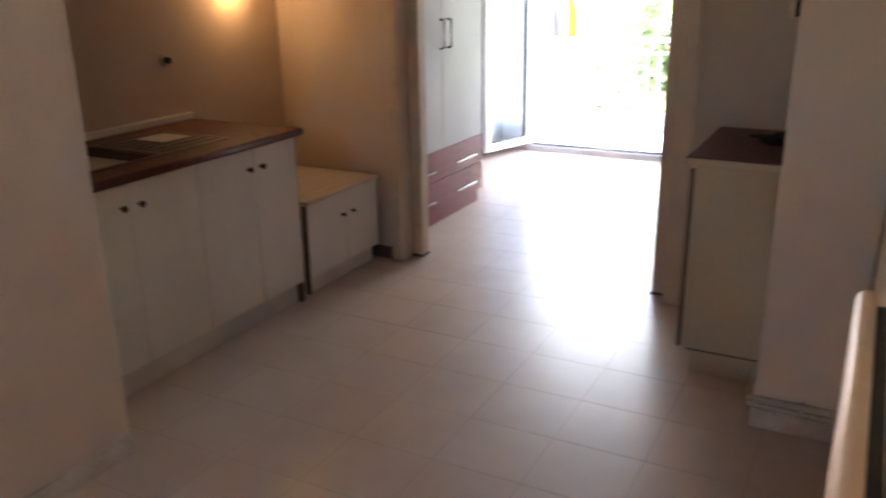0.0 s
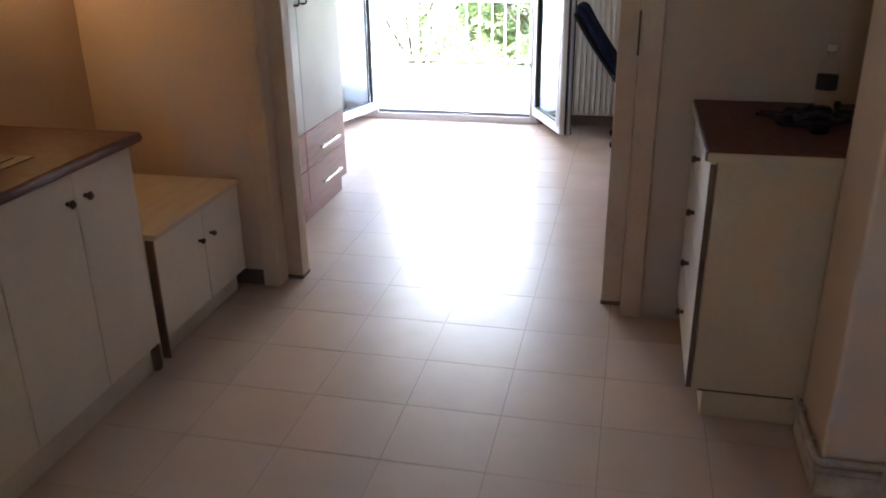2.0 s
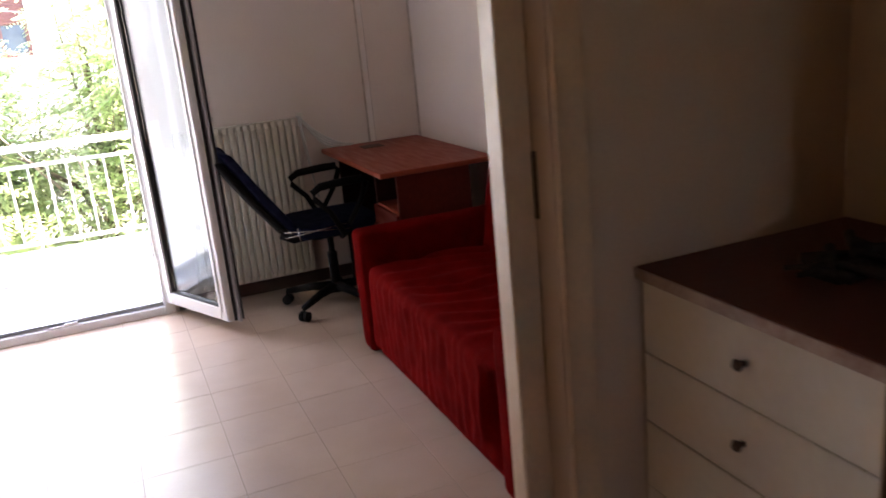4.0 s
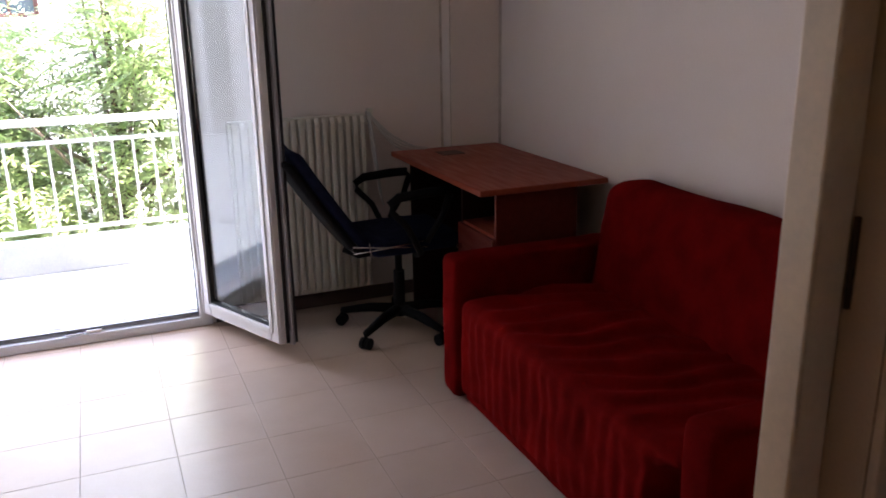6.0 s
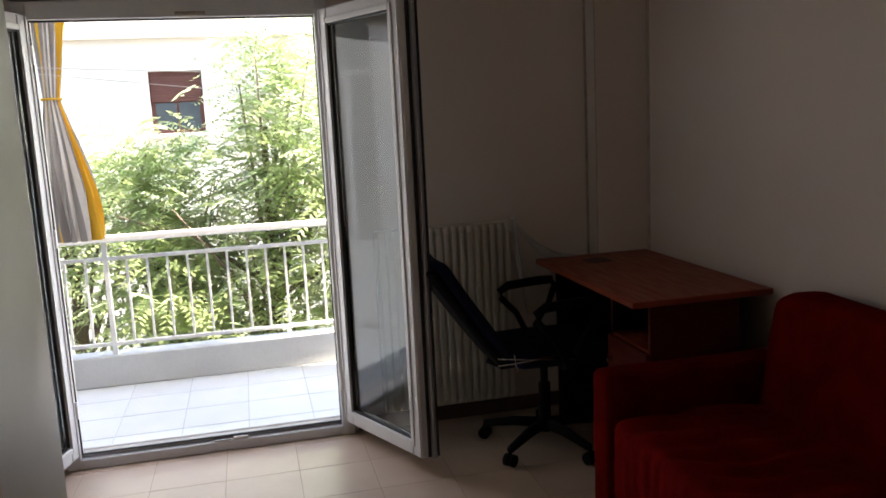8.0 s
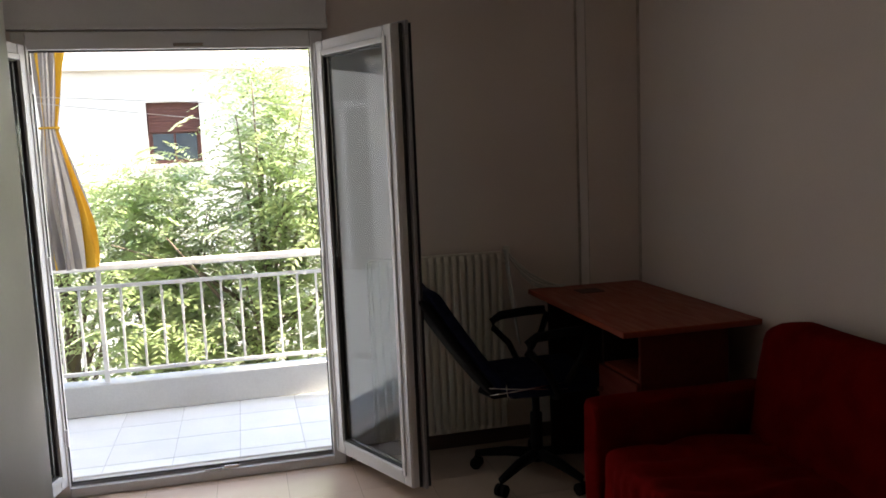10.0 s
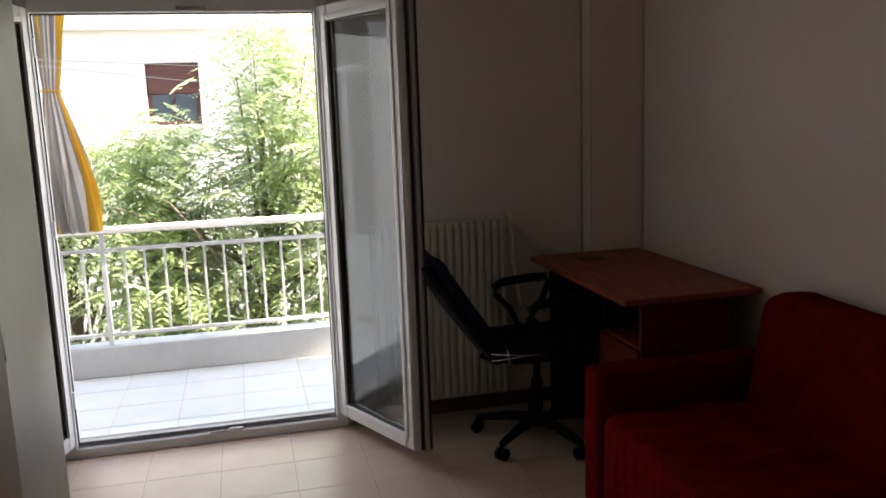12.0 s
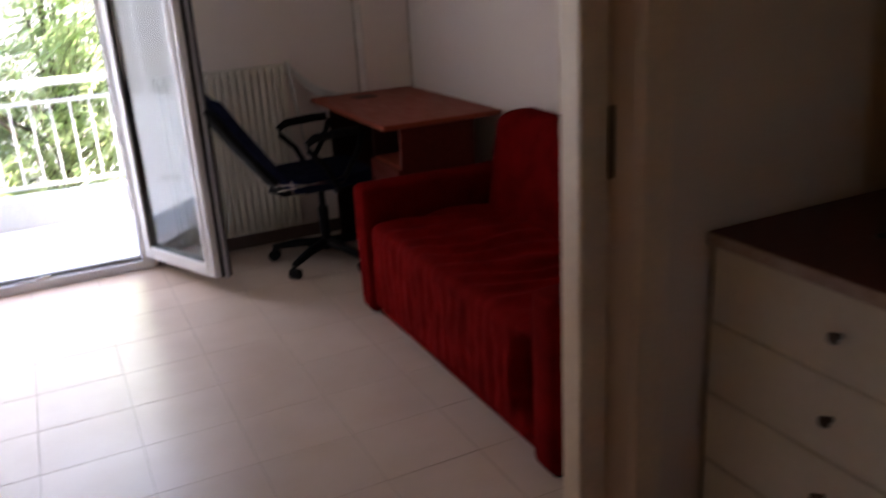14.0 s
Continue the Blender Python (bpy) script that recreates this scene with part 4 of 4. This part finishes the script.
def curtain():
    e = thing("awning_curtain", "yellow and grey striped balcony curtain tied in bunch", "curtain")
    n, rows = 96, 44
    YELLOW = {0, 1, 2, 51, 52, 53, 54, 62, 63} | set(range(84, 96))
    WHITE = {58, 59, 60, 67, 68, 73, 74, 75, 80, 81, 10, 11, 30, 31}
    zt, zb, ztie = 2.56, 0.95, 1.74

    def shape(i, z):
        a = 2 * math.pi * i / n
        if z > ztie:
            t = (z - ztie) / (zt - ztie)
            rx, off = 0.038 + 0.055 * t ** 0.8, -0.145 + 0.05 * t
        else:
            t = (ztie - z) / (ztie - zb)
            rx, off = 0.038 + 0.075 * math.sin(math.pi * min(1, 0.60 * t)), -0.145 + 0.05 * t
        fold = 1 + (0.30 * math.sin(a * 11 + 1.5 * math.sin(z * 3)) + 0.16 * math.sin(a * 17 - 2.2 * z)) * min(1, 0.35 + t)
        return Vector((off + rx * fold * math.cos(a), 1.0 + 0.6 * rx * fold * math.sin(a), z))
    for mat, name, pick in ((M_GREYCAN, "grey_stripe", lambda i: i not in WHITE and i not in YELLOW), (M_YELLOW, "yellow_stripe", lambda i: i in YELLOW), (M_PAPER, "white_stripe", lambda i: i in WHITE)):
        bm = bmesh.new()
        for i in range(n):
            if not pick(i):
                continue
            for r in range(rows):
                za, zc = zt + (zb - zt) * r / rows, zt + (zb - zt) * (r + 1) / rows
                f = bm.faces.new([bm.verts.new(shape(*q)) for q in ((i, za), (i + 1, za), (i + 1, zc), (i, zc))])
                f.smooth = True
        bmesh.ops.remove_doubles(bm, verts=bm.verts, dist=0.0005)
        part(name, bm, mat, e)
    bm = bmesh.new()
    sweep(bm, [(-0.145 + 0.05 * math.cos(a), 1.0 + 0.032 * math.sin(a), ztie) for a in [k * math.pi / 8 for k in range(17)]], 0.007, 6)
    part("tie", bm, M_YELLOW, e, smooth=True)
    bm = bmesh.new()
    rod(bm, (-3, 1.0, 2.575), (6, 1.0, 2.575), 0.016)
    for x in (-2.5, 1.9, 5.5):
        rod(bm, (x, 0.25, 2.575), (x, 1.0, 2.575), 0.012)
    part("rod", bm, M_RAIL, e)
    return e


curtain()

# ---- beyond the balcony: ground, neighbour, wires, trees ----
structure("ground", (-150, 150, 0.25, 300, -3.6, -3.5), M_STONE, "grey asphalt street and yards below", "ground")


def neighbour():
    e = thing("apartment_building", "pale rendered apartment building with brown shutter window", "building")
    bm = bmesh.new()
    x0, x1, z0, z1 = -0.92, 0.13, 1.44, 2.70
    xs, zz = [-14, x0, x1, 16], [-3.5, z0, z1, 9]
    grid = {(i, j, k): bm.verts.new((xs[i], y, zz[j])) for i in range(4) for j in range(4) for k, y in enumerate((14.0, 14.35))}
    for i in range(3):
        for j in range(3):
            if (i, j) != (1, 1):
                bm.faces.new([grid[q] for q in ((i, j, 0), (i + 1, j, 0), (i + 1, j + 1, 0), (i, j + 1, 0))])
                bm.faces.new([grid[q] for q in ((i, j + 1, 1), (i + 1, j + 1, 1), (i + 1, j, 1), (i, j, 1))])
    ring = ((1, 1), (2, 1), (2, 2), (1, 2))
    for a, b in zip(ring, ring[1:] + ring[:1]):
        bm.faces.new([grid[q] for q in ((*a, 0), (*b, 0), (*b, 1), (*a, 1))])
    part("wall", bm, M_FACADE, e)
    bx("ledge", (-14, 16, 13.85, 13.998, 3.35, 3.5), M_FACADE, e, 0.01)
    bx("roof", (-14.3, 16.3, 13.6, 24.3, 9.001, 9.2), M_FACADE, e, 0.02)
    for xa in (x0, -5.2, 4.6):
        w = bx("window", (xa + 0.001, xa + 1.049, 14.12, 14.2, z0 + 0.001, z1 - 0.001) if xa == x0 else
               (xa, xa + 1.05, 13.93, 13.998, z0, z1), M_SHUTTER, e, 0.01, "brown framed window")
        yy = 14.10 if xa == x0 else 13.92
        bx("pane", (xa + 0.09, xa + 0.50, yy - 0.01, yy + 0.015, z0 + 0.08, z0 + 0.62), M_DARKGLASS, w, 0.0)
        bx("pane", (xa + 0.55, xa + 0.96, yy - 0.01, yy + 0.015, z0 + 0.08, z0 + 0.62), M_DARKGLASS, w, 0.0)
        for k in range(9):
            bx("slat", (xa + 0.03, xa + 1.02, yy - 0.03, yy + 0.016, z0 + 0.65 + k * 0.058, z0 + 0.70 + k * 0.058), M_SHUTTER, w, 0.004)
        bx("sill", (xa - 0.08, xa + 1.13, 13.88, 13.999, z0 - 0.08, z0 - 0.005), M_FACADE, w, 0.008)
    return e


neighbour()
cl = thing("clothesline", "two thin pale clotheslines strung over the balcony", "clothesline")
for x, z in ((-1.4, 2.03), (-1.4, 1.975), (3.2, 1.712), (3.2, 1.465)):
    bm = bmesh.new()
    rod(bm, (x, 0.25, z), (x, 0.95, z), 0.012)
    part("arm", bm, M_RAIL, cl)
for y, za, zb, sag in ((0.86, 1.980, 1.718, 0.012), (0.88, 2.036, 1.47, 0.02)):
    bm = bmesh.new()
    sweep(bm, [(-1.4 + 4.6 * k / 12, y, za + (zb - za) * k / 12 - sag * (1 - ((k - 6) / 6) ** 2)) for k in range(13)], 0.0022, 5)
    part("line", bm, M_CORD, cl, "", True)


def tree(label, base, crowns, fronds, seed, limbs):
    """Trunk, limbs and a crown of feather-shaped leaves with separate leaflets."""
    e = thing("tree", label, "tree")
    rg = random.Random(seed)
    bm = bmesh.new()
    bx0, by0 = base
    zt = crowns[0][2]
    sweep(bm, [(bx0, by0, -3.5), (bx0 + 0.04, by0, -2.0), (bx0 - 0.03, by0 + 0.05, -0.6), (bx0 + 0.02, by0, zt)], [0.13, 0.10, 0.08, 0.035], 10)
    part("trunk", bm, M_BARK, e, smooth=True)
    for (cx, cy, cz, rx, ry, rz, wgt) in crowns:
        for k in range(limbs):
            a = rg.uniform(0, 6.28)
            end = Vector((cx + rx * 0.85 * math.cos(a), cy + ry * 0.85 * math.sin(a), cz + rz * rg.uniform(-0.3, 0.9)))
            start = Vector((bx0, by0, rg.uniform(-1.5, min(0.6, cz))))
            mid = start.lerp(end, 0.5) + Vector((0, 0, 0.15))
            bm = bmesh.new()
            sweep(bm, [start, mid, end], [0.032, 0.02, 0.006], 6)
            part("limb", bm, M_BARK, e, smooth=True)
    verts, faces = [], []
    tot = sum(c[6] for c in crowns)
    for (cx, cy, cz, rx, ry, rz, wgt) in crowns:
        clumps = []
        for k in range(int(30 * wgt / tot * len(crowns)) + 8):
            d = Vector((rg.gauss(0, 1), rg.gauss(0, 1), rg.gauss(0, 1))).normalized() * rg.uniform(0.35, 1.0) ** 0.6
            clumps.append(Vector((cx + d.x * rx, cy + d.y * ry, cz + d.z * rz)))
        for k in range(int(fronds * wgt / tot)):
            c = rg.choice(clumps) + Vector((rg.gauss(0, 0.20), rg.gauss(0, 0.20), rg.gauss(0, 0.16)))
            a = rg.uniform(0, 6.28)
            stem = Vector((math.cos(a), math.sin(a), rg.uniform(-0.5, 0.35))).normalized()
            side = stem.cross(Vector((0, 0, 1))).normalized()
            side = (side + Vector((0, 0, rg.uniform(-0.5, 0.5)))).normalized()
            L = rg.uniform(0.20, 0.38)
            m = rg.randint(5, 8)
            for j in range(m):
                t = (j + 0.6) / m
                o = c + stem * L * t + Vector((0, 0, -0.10 * t * t * L / 0.3))
                ll = L * 0.30 * (1 - 0.45 * abs(t - 0.45))
                for s in (-1, 1):
                    v = (side * s + stem * 0.45 + Vector((0, 0, -0.25 + rg.uniform(-0.15, 0.15)))).normalized()
                    wd = stem * ll * 0.21
                    i = len(verts)
                    verts += [o, o + v * ll * 0.45 + wd, o + v * ll, o + v * ll * 0.45 - wd]
                    faces.append((i, i + 1, i + 2, i + 3))
    me = bpy.data.meshes.new("crown")
    me.from_pydata([tuple(v) for v in verts], [], faces)
    me.materials.append(M_LEAF)
    o = new("crown", me)
    o.parent = e
    o["label"] = "feathery green leaves in sunlit clumps"
    return e


tree("leafy green tree with feathery leaves beyond railing", (1.05, 4.6),
     [(1.24, 4.6, 1.52, 0.42, 0.6, 1.12, 1.5), (1.6, 4.6, 1.2, 0.9, 0.8, 0.9, 2.0), (1.7, 4.4, 0.2, 1.2, 0.9, 0.9, 2.4), (0.4, 4.4, 0.1, 1.0, 0.9, 0.9, 2.2), (1.2, 4.3, -1.2, 1.8, 0.9, 0.8, 2.0)], 4300, 1, 5)
tree("slender green tree with feathery leaves", (0.1, 5.0),
     [(0.05, 4.9, 0.72, 0.6, 0.7, 0.78, 1.4), (0.05, 4.6, 0.0, 0.7, 0.7, 0.8, 1.2)], 1500, 7, 4)
tree("broad green tree with drooping feathery leaves", (-0.93, 5.0),
     [(-0.7, 5.2, 0.9, 0.8, 0.8, 0.75, 1.1), (-1.5, 5.2, 0.1, 1.1, 0.9, 0.8, 1.1), (-0.1, 4.8, -0.9, 1.0, 0.9, 0.8, 1.3)], 1500, 2, 5)
tree("green tree filling the yard beside railing", (3.6, 5.0),
     [(3.4, 5.0, 0.9, 1.2, 1.0, 1.2, 2.0), (3.3, 4.8, -0.6, 1.5, 1.0, 1.0, 2.0)], 2600, 3, 4)

# ---- floor tiles, piece by piece ----
def tile_field(parent, x0, x1, y0, y1, ox, oy, z, sx, sy, gap, mat, cache):
    rt = random.Random(11)
    k0, k1 = math.floor((x0 - ox) / sx), math.ceil((x1 - ox) / sx)
    j0, j1 = math.floor((y0 - oy) / sy), math.ceil((y1 - oy) / sy)
    for k in range(k0, k1):
        for j in range(j0, j1):
            a, b = max(x0, ox + k * sx), min(x1, ox + (k + 1) * sx)
            c, d = max(y0, oy + j * sy), min(y1, oy + (j + 1) * sy)
            w, h = round(b - a - gap, 4), round(d - c - gap, 4)
            if w < 0.01 or h < 0.01:
                continue
            if (w, h) not in cache:
                bm = bmesh.new()
                box(bm, -w / 2, w / 2, -h / 2, h / 2, -0.011, 0.0, 0.0003, 1)
                me = bpy.data.meshes.new("tile")
                bm.to_mesh(me)
                bm.free()
                me.materials.append(mat)
                cache[(w, h)] = me
            o = new("tile", cache[(w, h)])
            o.location = ((a + b) / 2, (c + d) / 2, z)
            o.rotation_euler = (rt.uniform(-0.0012, 0.0012), rt.uniform(-0.0012, 0.0012), 0)
            o.parent = parent


floor = tagged(new("floor"), "glossy beige square ceramic floor tiles", "floor", "", "structure")
tile_field(floor, XL, 2.865, -8.2, 0.0, 0.335, -0.38, 0.0, 0.3225, 0.304, 0.0024, M_TILE, {})
bfloor = tagged(new("floor_balcony"), "pale matt balcony floor tiles", "floor", "", "structure")
tile_field(bfloor, -1.6, 3.2, 0.252, 1.26, 0.425, 0.36, 0.0, 0.338, 0.308, 0.005, M_BTILE, {})
